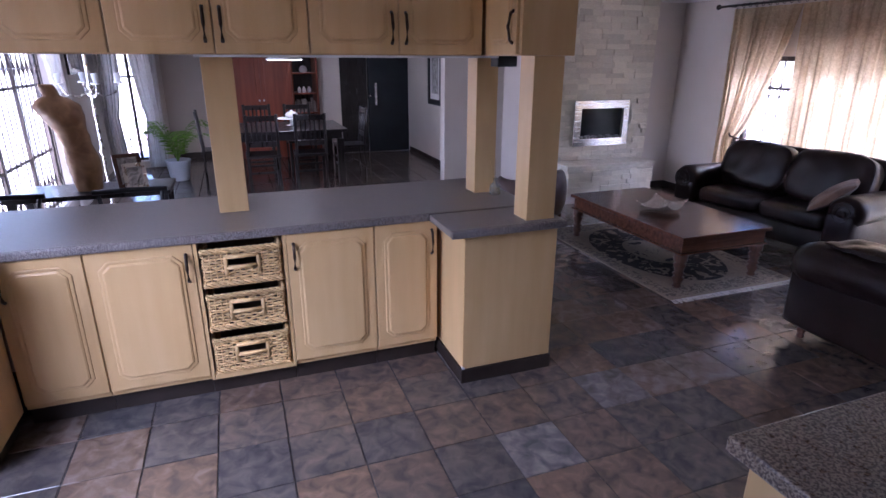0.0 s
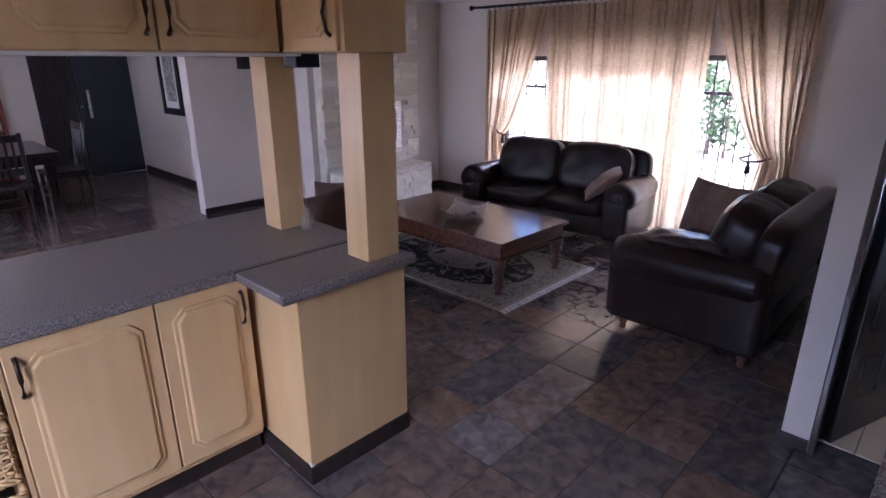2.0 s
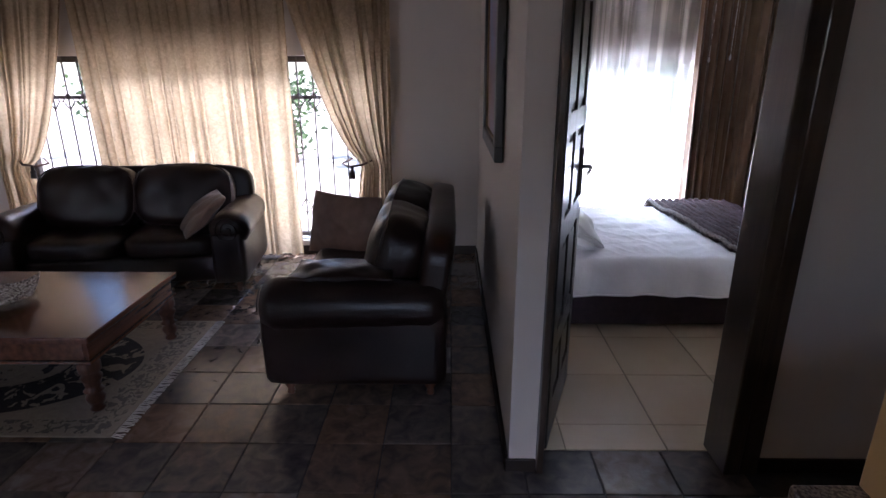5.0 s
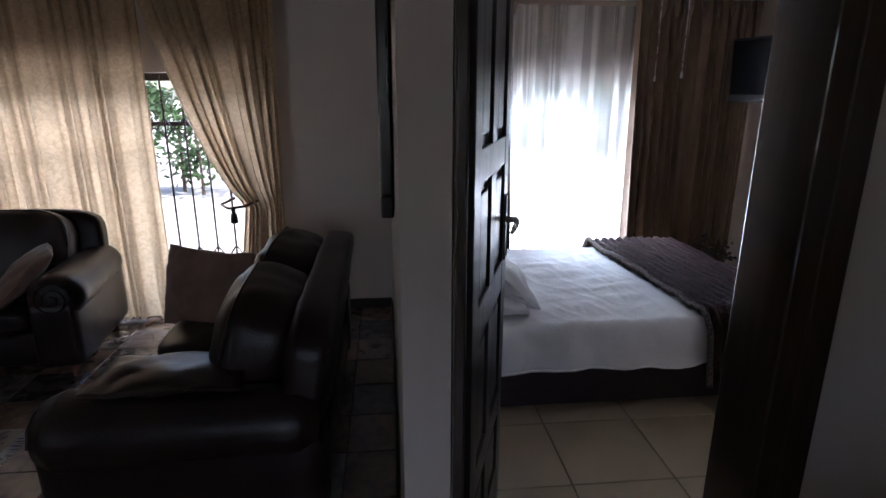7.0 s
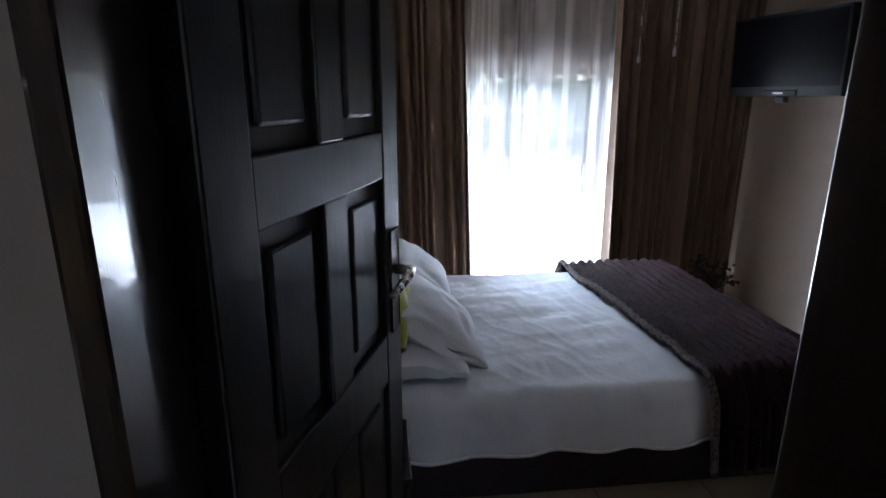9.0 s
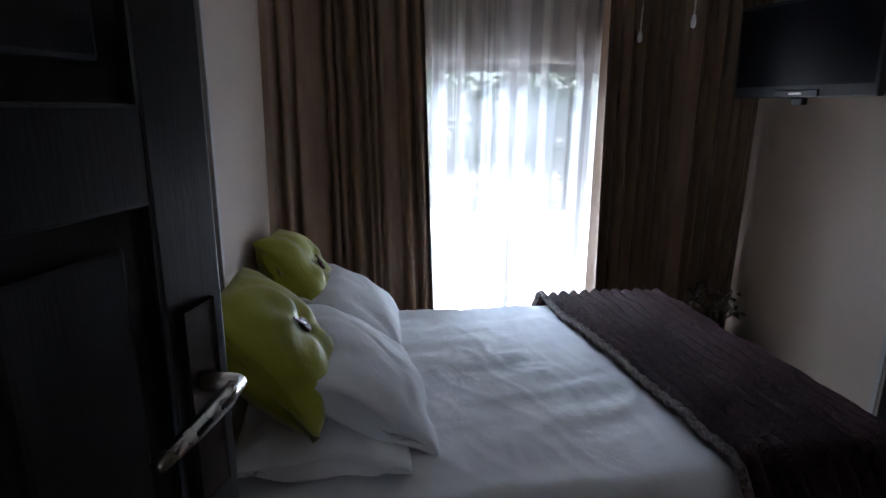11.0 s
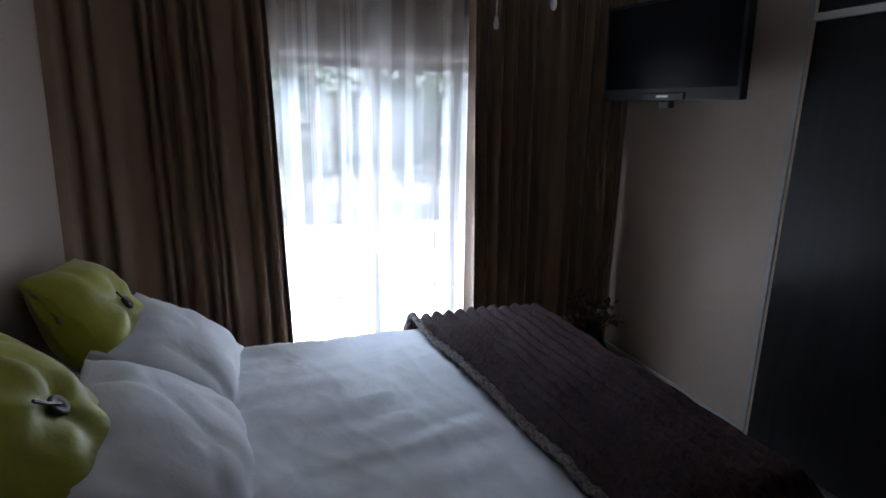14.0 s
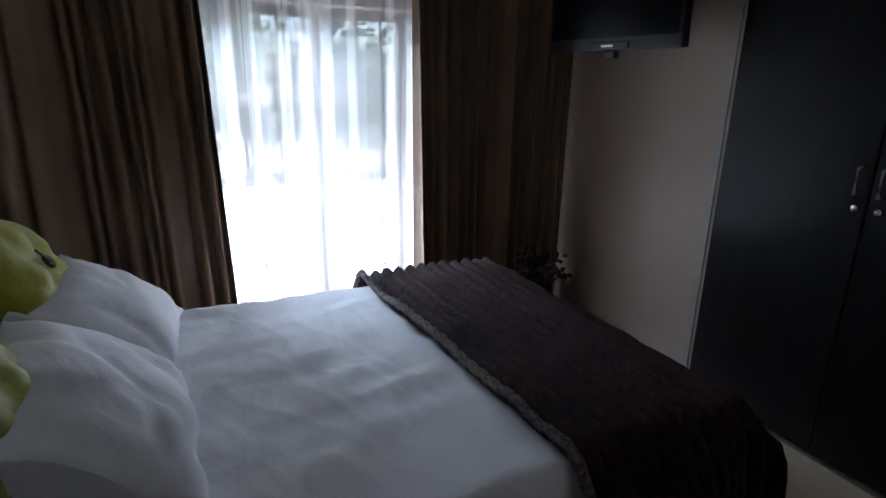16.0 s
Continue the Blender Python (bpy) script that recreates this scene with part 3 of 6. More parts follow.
# ---- windows ----
def window(name, label, x, y0, y1, z0, z1, out, posts, cross, m=None):
    """A steel window with glass and a burglar grille; out is +1 or -1, the way outside."""
    ob = thing(name, label, "window", m or pose(x, 0, 0), kind="structure")
    fr = fresh()
    for b in ((y0, y0 + 0.05, z0, z1), (y1 - 0.05, y1, z0, z1), (y0 + 0.05, y1 - 0.05, z1 - 0.05, z1), (y0 + 0.05, y1 - 0.05, z0, z0 + 0.05)):
        box(fr, -0.02, 0.02, *b, 0.004)
    for y in posts:
        box(fr, -0.018, 0.018, y - 0.02, y + 0.02, z0 + 0.05, z1 - 0.05, 0.004)
    for z in cross:
        box(fr, -0.015, 0.015, y0 + 0.05, y1 - 0.05, z - 0.015, z + 0.015, 0.003)
    part("window_frame", fr, WINFRAME, ob)
    edges = [y0 + 0.05, *posts, y1 - 0.05]
    for a, b in zip(edges, edges[1:]):
        pane = box_part("pane", (-0.002, 0.002, a + 0.021, b - 0.021, z0 + 0.051, z1 - 0.051), GLASS, ob)
        pane.visible_shadow = False
    bars = fresh()
    n = max(4, int((y1 - y0) / 0.135))
    xs = -out * 0.05
    for i in range(n + 1):
        y = y0 + 0.06 + (y1 - y0 - 0.12) * i / n
        tube(bars, [(xs, y, z0 + 0.01), (xs, y, z1 - 0.01)], 0.007, 6)
        if i < n:
            w = (y1 - y0 - 0.12) / n
            for zc in (z0 + 0.30, z1 - 0.37):
                for s in (1, -1):
                    tube(bars, [(xs, y + w * (0.5 - s * 0.46), zc - 0.065), (xs, y + w * (0.5 - s * 0.12), zc), (xs, y + w * (0.5 + s * 0.12), zc), (xs, y + w * (0.5 + s * 0.46), zc + 0.065)], 0.006, 5)
    part("burglar_grille", bars, WINFRAME, ob, "dark steel trellis burglar bars")
    box_part("window_sill", (-0.09, 0.10, y0, y1, z0 - 0.001, z0 + 0.012), WHITE_PAINT, ob)
    return ob


window("window_1", "wide dark steel window with trellis burglar bars", LIVX + 0.14, 2.951, 5.999, 0.121, 1.719, 1, (3.70, 4.47, 5.25), (1.38,))
window("window_2", "dark steel bedroom window with trellis burglar bars", BEDX + 0.14, -0.349, 1.449, 0.121, 1.719, 1, (0.10, 0.55, 1.0), (1.38,))
window("window_3", "tall dining room window with burglar bars", -1.72, 5.201, 8.399, 0.101, 1.949, -1, (6.0, 6.8, 7.6), (0.7, 1.4))
window("window_4", "narrow tall dining room window with burglar bars", 0, -0.299, 0.299, 0.101, 1.949, 1, (0.0,), (1.4,), pose(-1.2, 10.97, 0, 0, 0, 90))
window("window_5", "kitchen window above the worktop", -1.575, 1.401, 2.899, 1.051, 2.149, -1, (2.15,), ())

# ---- bedroom door frame ----
frame_ob = thing("door_frame", "dark varnished wooden door frame", "door frame", kind="structure")
box_part("jamb", (2.93, 3.13, 1.848, 1.876, 0.001, 2.06), JAMB, frame_ob, 0.006)
box_part("jamb", (2.93, 3.13, 1.031, 1.096, 0.001, 2.06), JAMB, frame_ob, 0.006)
box_part("architrave", (2.935, 2.958, 0.955, 1.029, 0.001, 2.13), JAMB, frame_ob, 0.006)
box_part("lintel", (2.93, 3.13, 1.098, 1.846, 2.0, 2.058), JAMB, frame_ob, 0.006)


def panel_leaf(name, label, w, h, th, rows, m, material, cols=2, kind=""):
    """A stile-and-rail door leaf: origin at the hinge foot, along +x; panels sit back on both faces."""
    ob = thing(name, label, "door", m, kind=kind)
    fr = fresh()
    st = 0.095
    box(fr, 0, st, -th / 2, th / 2, 0, h, 0.004)
    box(fr, w - st, w, -th / 2, th / 2, 0, h, 0.004)
    zs = [0.0] + [z for r in rows for z in r] + [h]
    for a, b in zip(zs[0::2], zs[1::2]):
        box(fr, st - 0.002, w - st + 0.002, -th / 2 + 0.001, th / 2 - 0.001, a, b, 0.004)
    cw = (w - 2 * st) / cols
    for r in rows:
        for c in range(1, cols):
            x = st + c * cw
            box(fr, x - 0.045, x + 0.045, -th / 2 + 0.001, th / 2 - 0.001, r[0] - 0.002, r[1] + 0.002, 0.004)
    part("door_frame_stiles", fr, material, ob)
    for r in rows:
        for c in range(cols):
            x0, x1 = st + c * cw + (0.045 if c else 0), st + (c + 1) * cw - (0.045 if c < cols - 1 else 0)
            pn = fresh()
            box(pn, x0 - 0.004, x1 + 0.004, -th / 2 + 0.013, th / 2 - 0.013, r[0] - 0.004, r[1] + 0.004)
            box(pn, x0 + 0.03, x1 - 0.03, -th / 2 + 0.006, th / 2 - 0.006, r[0] + 0.03, r[1] - 0.03, 0.006)
            part("panel", pn, material, ob)
    return ob


leaf = panel_leaf("door_1", "dark stained panelled bedroom door, standing open", 0.645, 1.985, 0.042, [(0.2, 0.43), (0.53, 0.92), (1.03, 1.36), (1.45, 1.88)],
                  pose(3.085, 1.831, 0.012, 0, 0, -19.3), DOORWOOD, kind="structure")
for side in (1, -1):
    bm = fresh()
    box(bm, 0.570, 0.620, side * 0.0215, side * 0.0255, 1.03, 1.25, 0.0015)
    part("lock_plate", bm, BRONZE, leaf, "dark worn lock plate")
    bm = fresh()
    tube(bm, [(0.595, side * 0.024, 1.165), (0.595, side * 0.062, 1.165)], 0.011, 10)
    tube(bm, [(0.601, side * 0.06, 1.165), (0.565, side * 0.066, 1.163), (0.515, side * 0.064, 1.157), (0.47, side * 0.06, 1.15)], 0.010, 10, (0.9, 1.0, 0.95, 0.7))
    part("door_handle", bm, CHROME, leaf, "worn nickel lever handle", smooth=True)


# ---- kitchen ----
def octagon(x0, x1, z0, z1, c):
    return [(x0 + c, z0), (x1 - c, z0), (x1, z0 + c), (x1, z1 - c), (x1 - c, z1), (x0 + c, z1), (x0, z1 - c), (x0, z0 + c)]


def cabinet_door(parent, w, h, m, hinge=1, handle_high=True, material=None):
    """A foil-wrapped door with a raised field with cut corners and a bow handle; faces -y, origin at its lower left corner."""
    bm = fresh()
    box(bm, 0, w, -0.018, 0, 0, h, 0.004)
    o = 0.062
    if w > 0.2:
        prism(bm, octagon(o - 0.014, w - o + 0.014, o - 0.014, h - o + 0.014, 0.042), -0.024, -0.017, 0.005)
        prism(bm, octagon(o, w - o, o, h - o, 0.036), -0.031, -0.017, 0.011)
    bmesh.ops.transform(bm, matrix=m, verts=bm.verts)
    door = part("door", bm, material or MAPLE, parent)
    hx = w - 0.032 if hinge > 0 else 0.032
    hz = h - 0.19 if handle_high else 0.05
    hb = fresh()
    pts = [(hx, -0.017, hz), (hx, -0.034, hz + 0.012), (hx, -0.046, hz + 0.07), (hx, -0.034, hz + 0.128), (hx, -0.017, hz + 0.14)]
    tube(hb, [m @ Vector(p) for p in pts], 0.0085, 8, (1.0, 0.85, 0.9, 0.85, 1.0))
    part("handle", hb, BRONZE, door, "dark bronze bow handle", smooth=True)
    return door


def base_unit(x0, x1, hinge, label="pale maple base cabinet under the worktop"):
    ob = thing("base_cabinet", label, "cabinet", pose(x0, 3.64, 0), "peninsula cabinets")
    box_part("body", (0.001, x1 - x0 - 0.001, 0.001, 0.62, 0.10, 0.855), MAPLE, ob, 0.002)
    box_part("plinth", (0.001, x1 - x0 - 0.001, 0.035, 0.06, 0.001, 0.099), PLINTH, ob)
    cabinet_door(ob, x1 - x0 - 0.006, 0.72, pose(0.003, 0, 0.13), hinge)
    return ob


base_unit(-0.80, -0.44, -1)
base_unit(-0.44, 0.02, 1)
base_unit(0.45, 0.905, -1)
base_unit(0.905, 1.262, 1)

# open unit with three baskets
bay = thing("basket_cabinet", "open pale maple cabinet bay with shelves for baskets", "cabinet", pose(0.02, 3.64, 0), "peninsula cabinets")
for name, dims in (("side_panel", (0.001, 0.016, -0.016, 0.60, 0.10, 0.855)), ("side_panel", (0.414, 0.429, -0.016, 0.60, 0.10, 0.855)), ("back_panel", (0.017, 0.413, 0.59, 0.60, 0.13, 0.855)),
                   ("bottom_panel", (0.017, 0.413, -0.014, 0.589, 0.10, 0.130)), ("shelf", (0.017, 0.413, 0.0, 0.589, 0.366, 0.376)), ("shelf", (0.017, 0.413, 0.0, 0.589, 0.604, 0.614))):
    box_part(name, dims, MAPLE if name != "back_panel" else DARK_INSIDE, bay, 0.001)
box_part("plinth", (0.001, 0.429, 0.035, 0.06, 0.001, 0.099), PLINTH, bay)


def basket(m):
    """A woven wicker drawer basket with a handle slot; front faces -y."""
    ob = thing("wicker_basket", "natural wicker drawer basket with a woven front", "basket", m, "drawer baskets")
    w, d, h = 0.384, 0.42, 0.195
    rng = random.Random(int(m.translation.z * 1000))
    weave = fresh()
    rows = 11
    stakes = 13
    slot = (0.115, w - 0.115, 0.095, 0.150)
    for r in range(rows):
        z = 0.026 + r * (h - 0.05) / (rows - 1)
        spans = [(0.016, w - 0.016)]
        if slot[2] < z < slot[3]:
            spans = [(0.016, slot[0]), (slot[1], w - 0.016)]
        for a, b in spans:
            n = max(4, int((b - a) / 0.0135))
            pts = []
            for i in range(n + 1):
                x = a + (b - a) * i / n
                pts.append((x, 0.008 + 0.006 * math.sin(math.pi * x * stakes / w + r * math.pi), z + rng.uniform(-0.0022, 0.0022)))
            tube(weave, pts, 0.0062, 5)
        for x in (0.008, w - 0.008):
            pts = [(x + 0.005 * math.sin(i * 1.3 + r * math.pi), 0.012 + (d - 0.024) * i / 14, z) for i in range(15)]
            tube(weave, pts, 0.006, 4)
    part("woven_side", weave, WICKER, ob, smooth=True, kind="stuff")
    st = fresh()
    for i in range(stakes + 1):
        x = 0.014 + (w - 0.028) * i / stakes
        top = h - 0.012
        if slot[0] < x < slot[1]:
            tube(st, [(x, 0.008, 0.01), (x, 0.008, slot[2])], 0.004, 5)
            tube(st, [(x, 0.008, slot[3]), (x, 0.008, top)], 0.004, 5)
        else:
            tube(st, [(x, 0.008, 0.01), (x, 0.008, top)], 0.004, 5)
    part("stake_weave", st, WICKER, ob, kind="stuff")
    for z in (0.010, h - 0.010):
        rim = fresh()
        for k in range(3):
            pts = [(0.004 + (w - 0.008) * i / 30, 0.006 + 0.009 * math.cos(i * 0.9 + k * 2.1), z + 0.009 * math.sin(i * 0.9 + k * 2.1)) for i in range(31)]
            tube(rim, pts, 0.0068, 5)
        for x in (0.008, w - 0.008):
            tube(rim, [(x, 0.01, z), (x, d * 0.5, z), (x, d - 0.01, z)], 0.011, 6)
        part("braided_rim", rim, WICKER, ob, smooth=True)
    hs = fresh()
    for z in (slot[2], slot[3]):
        tube(hs, [(slot[0], 0.004, z), (w / 2, 0.0, z), (slot[1], 0.004, z)], 0.011, 7)
    for x in (slot[0], slot[1]):
        tube(hs, [(x, 0.004, slot[2] - 0.04), (x, 0.002, slot[3])], 0.011, 7)
    part("handle_frame", hs, WICKER, ob, smooth=True)
    ins = fresh()
    box(ins, 0.018, w - 0.018, 0.022, d - 0.01, 0.004, 0.01)
    box(ins, 0.018, w - 0.018, d - 0.02, d - 0.012, 0.01, h - 0.02)
    part("liner", ins, DARK_INSIDE, ob)
    return ob


for z in (0.131, 0.377, 0.615):
    basket(pose(0.043, 3.618 + (0.004 if z < 0.3 else 0.0), z))

# pedestal at the end of the peninsula
ped = thing("pedestal_cabinet", "pale maple end cabinet with a dark plinth", "cabinet", pose(1.293, 3.305, 0), "peninsula cabinets")
box_part("body", (0.0, 0.535, 0.0, 0.955, 0.085, 0.855), MAPLE, ped, 0.004)
box_part("plinth", (-0.008, 0.541, -0.008, 0.945, 0.001, 0.084), PLINTH, ped, 0.003)
bm = fresh()
prism(bm, [(-0.0025, 0.0855), (0.014, 0.0855), (0.011, 0.094), (0.004, 0.099), (-0.0025, 0.106)], -0.0025, 0.010)
part("chipped_corner", bm, WHITE_PAINT, ped, "chipped white corner")

# return run along the kitchen wall
run = thing("wall_cabinet_run", "pale maple base cabinet along the kitchen wall", "cabinet", pose(-1.499, 3.30, 0))
box_part("body", (0.0, 0.69, 0.0, 0.33, 0.10, 0.855), MAPLE, run, 0.004)
box_part("plinth", (0.0, 0.65, 0.0, 0.33, 0.001, 0.099), PLINTH, run)
bm = fresh()
tube(bm, [(0.691, 0.10, 0.60), (0.71, 0.10, 0.612), (0.72, 0.10, 0.67), (0.71, 0.10, 0.728), (0.691, 0.10, 0.74)], 0.0085, 8)
part("handle", bm, BRONZE, run, smooth=True)


def worktop(name, label, dims, material, category="worktop"):
    x0, x1, y0, y1, z0, z1 = dims
    ob = thing(name, label, category, pose(x0, y0, z0))
    w, d, h = x1 - x0, y1 - y0, z1 - z0
    box_part("surface", (0.0, w, 0.0125, d, 0.0, h), material, ob, 0.006)
    bm = fresh()
    box(bm, 0.0, w, -0.004, 0.0122, -0.003, h - 0.0005, 0.0075, 4)
    part("front_edge", bm, material, ob, "rounded front edge", smooth=True)
    return ob


worktop("worktop", "grey speckled laminate worktop with a rounded edge", (-1.498, 1.845, 3.605, 4.43, 0.856, 0.893), LAMINATE)
worktop("pedestal_worktop", "grey speckled laminate worktop on the end cabinet", (1.203, 1.848, 3.250, 3.592, 0.857, 0.894), LAMINATE)
worktop("wall_worktop", "grey speckled laminate worktop along the wall", (-1.498, -0.775, 3.285, 3.600, 0.856, 0.893), LAMINATE)
joint = [ob for ob in bpy.data.objects if ob.name == "pedestal_worktop"][0]
box_part("joint_strip", (0.0, 0.635, 0.3422, 0.3505, -0.001, 0.0375), PLINTH, joint, 0.001, "dark joint strip")
structure("wall_peninsula_back", [(-1.49, 1.85, 4.27, 4.36, 0.001, 0.855)], WALL, "plastered back of the peninsula")

# posts between worktop and overhead cabinets
for x0, x1, y0, y1 in ((0.145, 0.297, 3.99, 4.14), (1.628, 1.765, 3.97, 4.11), (1.635, 1.80, 3.305, 3.445)):
    bm = fresh()
    box(bm, x0, x1, y0, y1, 0.8945, 1.702, 0.003)
    tagged(part("wooden_post", bm, MAPLE), "pale maple post standing on the worktop", "post", "counter posts")


def overhead(x0, x1, hinge):
    ob = thing("overhead_cabinet", "pale maple overhead cabinet with a raised panel door", "cabinet", pose(x0, 3.64, 1.703), "overhead cabinets")
    box_part("body", (0.001, x1 - x0 - 0.001, 0.001, 0.55, 0.0, 0.70), MAPLE, ob, 0.002)
    cabinet_door(ob, x1 - x0 - 0.006, 0.695, pose(0.003, 0, 0.003), hinge, handle_high=False)
    return ob


for a, b, h in ((-1.42, -1.0, 1), (-1.0, -0.595, -1), (-0.595, -0.184, -1), (-0.184, 0.229, 1), (0.229, 0.639, -1), (0.639, 1.064, 1), (1.064, 1.505, -1)):
    overhead(a, b, h)
end = thing("overhead_cabinet", "pale maple overhead end cabinet with a bronze handle", "cabinet", pose(1.535, 3.255, 1.703), "overhead cabinets")
box_part("body", (0.0, 0.285, 0.0, 0.935, 0.0, 0.70), MAPLE, end, 0.003)
cabinet_door(end, 0.335, 0.695, pose(-0.001, 0.355, 0.003, 0, 0, -90), 1, handle_high=False)
box_part("under_panel", (-1.4, 0.08, 0.40, 0.92, -0.012, -0.001), WHITE_PAINT, end)
bm = fresh()
box(bm, 1.68, 1.80, 3.80, 3.90, 1.645, 1.702, 0.006)
tagged(part("under_cabinet_speaker", bm, BLACK), "small black box under the overhead cabinet", "speaker")

# reed diffuser
dif = thing("reed_diffuser", "small clear glass reed diffuser bottle on the worktop", "diffuser", pose(1.735, 3.90, 0.894))
bm = fresh()
lathe(bm, [(0.030, 0.0), (0.034, 0.004), (0.034, 0.055), (0.028, 0.068), (0.013, 0.076), (0.012, 0.098), (0.017, 0.103), (0.013, 0.104), (0.009, 0.078), (0.026, 0.064), (0.031, 0.052), (0.031, 0.007), (0.0, 0.006)], 20)
part("bottle", bm, BOTTLE, dif, smooth=True)
bm = fresh()
lathe(bm, [(0.0, 0.0075), (0.0295, 0.008), (0.0295, 0.045), (0.0, 0.0455)], 20)
part("oil", bm, OIL, dif, smooth=True)
for dx, dy in ((-0.03, 0.01), (-0.045, -0.01), (0.01, 0.02)):
    bm = fresh()
    tube(bm, [(-dx * 0.3, -dy * 0.3, 0.012), (dx, dy, 0.225)], 0.0014, 5)
    part("reed", bm, WICKER, dif)

# granite counter block near the bedroom door
blk = thing("granite_counter_cabinet", "cream cabinet block under a granite top", "cabinet", pose(1.27, -0.9, 0))
box_part("body", (0.0, 0.55, 0.0, 2.47, 0.09, 0.85), MAPLE, blk, 0.004)
box_part("plinth", (0.02, 0.53, 0.0, 2.45, 0.001, 0.089), PLINTH, blk)
worktop("granite_worktop", "brown speckled granite worktop with rounded corners", (1.24, 1.85, -0.95, 1.615, 0.851, 0.893), GRANITE)
bm = fresh()
box(bm, 1.70, 1.845, 1.355, 1.495, 0.894, 2.42, 0.006)
tagged(part("wooden_post", bm, MAPLE), "pale maple post on the granite worktop", "post", "counter posts")


# ---- living room ----
def sheet(name, grid, material, parent, thickness=0.0, label=""):
    """A cloth from a grid of points, with real thickness."""
    bm = fresh()
    rows = [[bm.verts.new(p) for p in row] for row in grid]
    for a, b in zip(rows, rows[1:]):
        for i in range(len(a) - 1):
            bm.faces.new((a[i], a[i + 1], b[i + 1], b[i]))
    if thickness:
        pts = [[Vector(p) for p in row] for row in grid]
        nr, nc = len(pts), len(pts[0])
        under = []
        for j in range(nr):
            line = []
            for i in range(nc):
                du = pts[j][min(i + 1, nc - 1)] - pts[j][max(i - 1, 0)]
                dv = pts[min(j + 1, nr - 1)][i] - pts[max(j - 1, 0)][i]
                n = du.cross(dv)
                n = n.normalized() if n.length > 1e-9 else Vector((0, 0, 1))
                line.append(bm.verts.new(pts[j][i] - n * thickness))
            under.append(line)
        for a, b in zip(under, under[1:]):
            for i in range(nc - 1):
                bm.faces.new((a[i + 1], a[i], b[i], b[i + 1]))
        for i in range(nc - 1):
            for k in (0, nr - 1):
                bm.faces.new((rows[k][i], rows[k][i + 1], under[k][i + 1], under[k][i]))
        for j in range(nr - 1):
            for k in (0, nc - 1):
                bm.faces.new((rows[j][k], rows[j + 1][k], under[j + 1][k], under[j][k]))
    return part(name, bm, material, parent, label, smooth=True)


def curtain_grid(x, y0, y1, z0, z1, folds, depth, seed, edge=None, nz=36, head=0.0):
    """Pleats along y at x. edge(v) gives (start, end) shares of the width at height share v (0 foot, 1 top)."""
    rng = random.Random(seed)
    phase = [rng.uniform(-0.8, 0.8) for _ in range(folds + 2)]
    nu = folds * 8
    grid = []
    for j in range(nz + 1):
        v = j / nz
        a, b = edge(v) if edge else (0.0, 1.0)
        row = []
        for i in range(nu + 1):
            u = i / nu
            k = min(folds, max(0.0, u * folds + 0.55 * math.sin(math.pi * u) * (math.sin(9.0 * u + seed) + 0.6 * math.sin(23.0 * u + 2 * seed))))
            wob = phase[int(k)] * (1 - (k % 1)) + phase[int(k) + 1] * (k % 1)
            ang = 2 * math.pi * k + wob * (0.5 + 0.8 * (1 - v))
            amp = depth * (0.75 + 0.25 * math.sin(3.1 * u + seed)) * (1.0 + 0.7 * noise.noise(Vector((k * 0.9, seed, 0.6 * v)))) * (1.0 - 0.35 * v) * (0.6 + 0.4 * abs(b - a))
            y = y0 + (y1 - y0) * (a + (b - a) * u) + 0.012 * math.sin(ang * 2 + seed)
            row.append((x + amp * math.sin(ang), y, z0 + (z1 - z0) * v))
        grid.append(row)
    return grid


def curtain(name, label, x, y0, y1, z0, z1, folds, depth, seed, material, edge=None, thickness=0.0, group="", m=None):
    ob = thing(name, label, "curtain", m or pose(0, 0, 0), group)
    sheet("cloth", curtain_grid(x, y0, y1, z0, z1, folds, depth, seed, edge), material, ob, thickness)
    return ob


def tied(outer_low, tie, narrow):
    """Width shares of a curtain gathered at height share tie; outer_low: the outer edge is at the low-y side."""
    def edge(v):
        if v >= tie:
            k = ((v - tie) / (1 - tie)) ** 0.62
            w = narrow + (1 - narrow) * k
        else:
            w = narrow + (0.16 * (tie - v) / tie)
        off = 0.03 * (1 - min(1, abs(v - tie) / (1 - tie)))
        return (off, off + w * (1 - off)) if outer_low else (1 - off - w * (1 - off), 1 - off)
    return edge


CX = LIVX - 0.13
left_c = curtain("curtain", "beige damask curtain tied back with a cord", CX, 5.30, 6.12, 0.03, 2.22, 8, 0.045, 2, CURTAIN, tied(False, 0.36, 0.30), group="living room curtains")
curtain("curtain", "beige damask curtain hanging closed across the window", CX, 4.43, 5.28, 0.03, 2.22, 9, 0.040, 5, CURTAIN, lambda v: (0.0, 0.90 + 0.10 * v), group="living room curtains")
curtain("curtain", "beige damask curtain hanging closed across the window", CX, 3.55, 4.44, 0.03, 2.22, 9, 0.040, 9, CURTAIN, lambda v: (0.0, 0.94 + 0.06 * v), group="living room curtains")
right_c = curtain("curtain", "beige damask curtain tied back with a cord", CX, 2.72, 3.56, 0.03, 2.22, 9, 0.045, 12, CURTAIN, tied(True, 0.38, 0.30), group="living room curtains")
rail = thing("curtain_rod", "dark metal curtain rod with round finials", "curtain rod", pose(CX, 0, 2.26))
bm = fresh()
tube(bm, [(0, 2.35, 0), (0, 6.35, 0)], 0.013, 10)
part("rod", bm, ROD, rail, smooth=True)
for y in (2.33, 6.37):
    bm = fresh()
    bmesh.ops.create_uvsphere(bm, u_segments=14, v_segments=10, radius=0.03, matrix=pose(0, y, 0))
    part("finial", bm, ROD, rail, smooth=True)
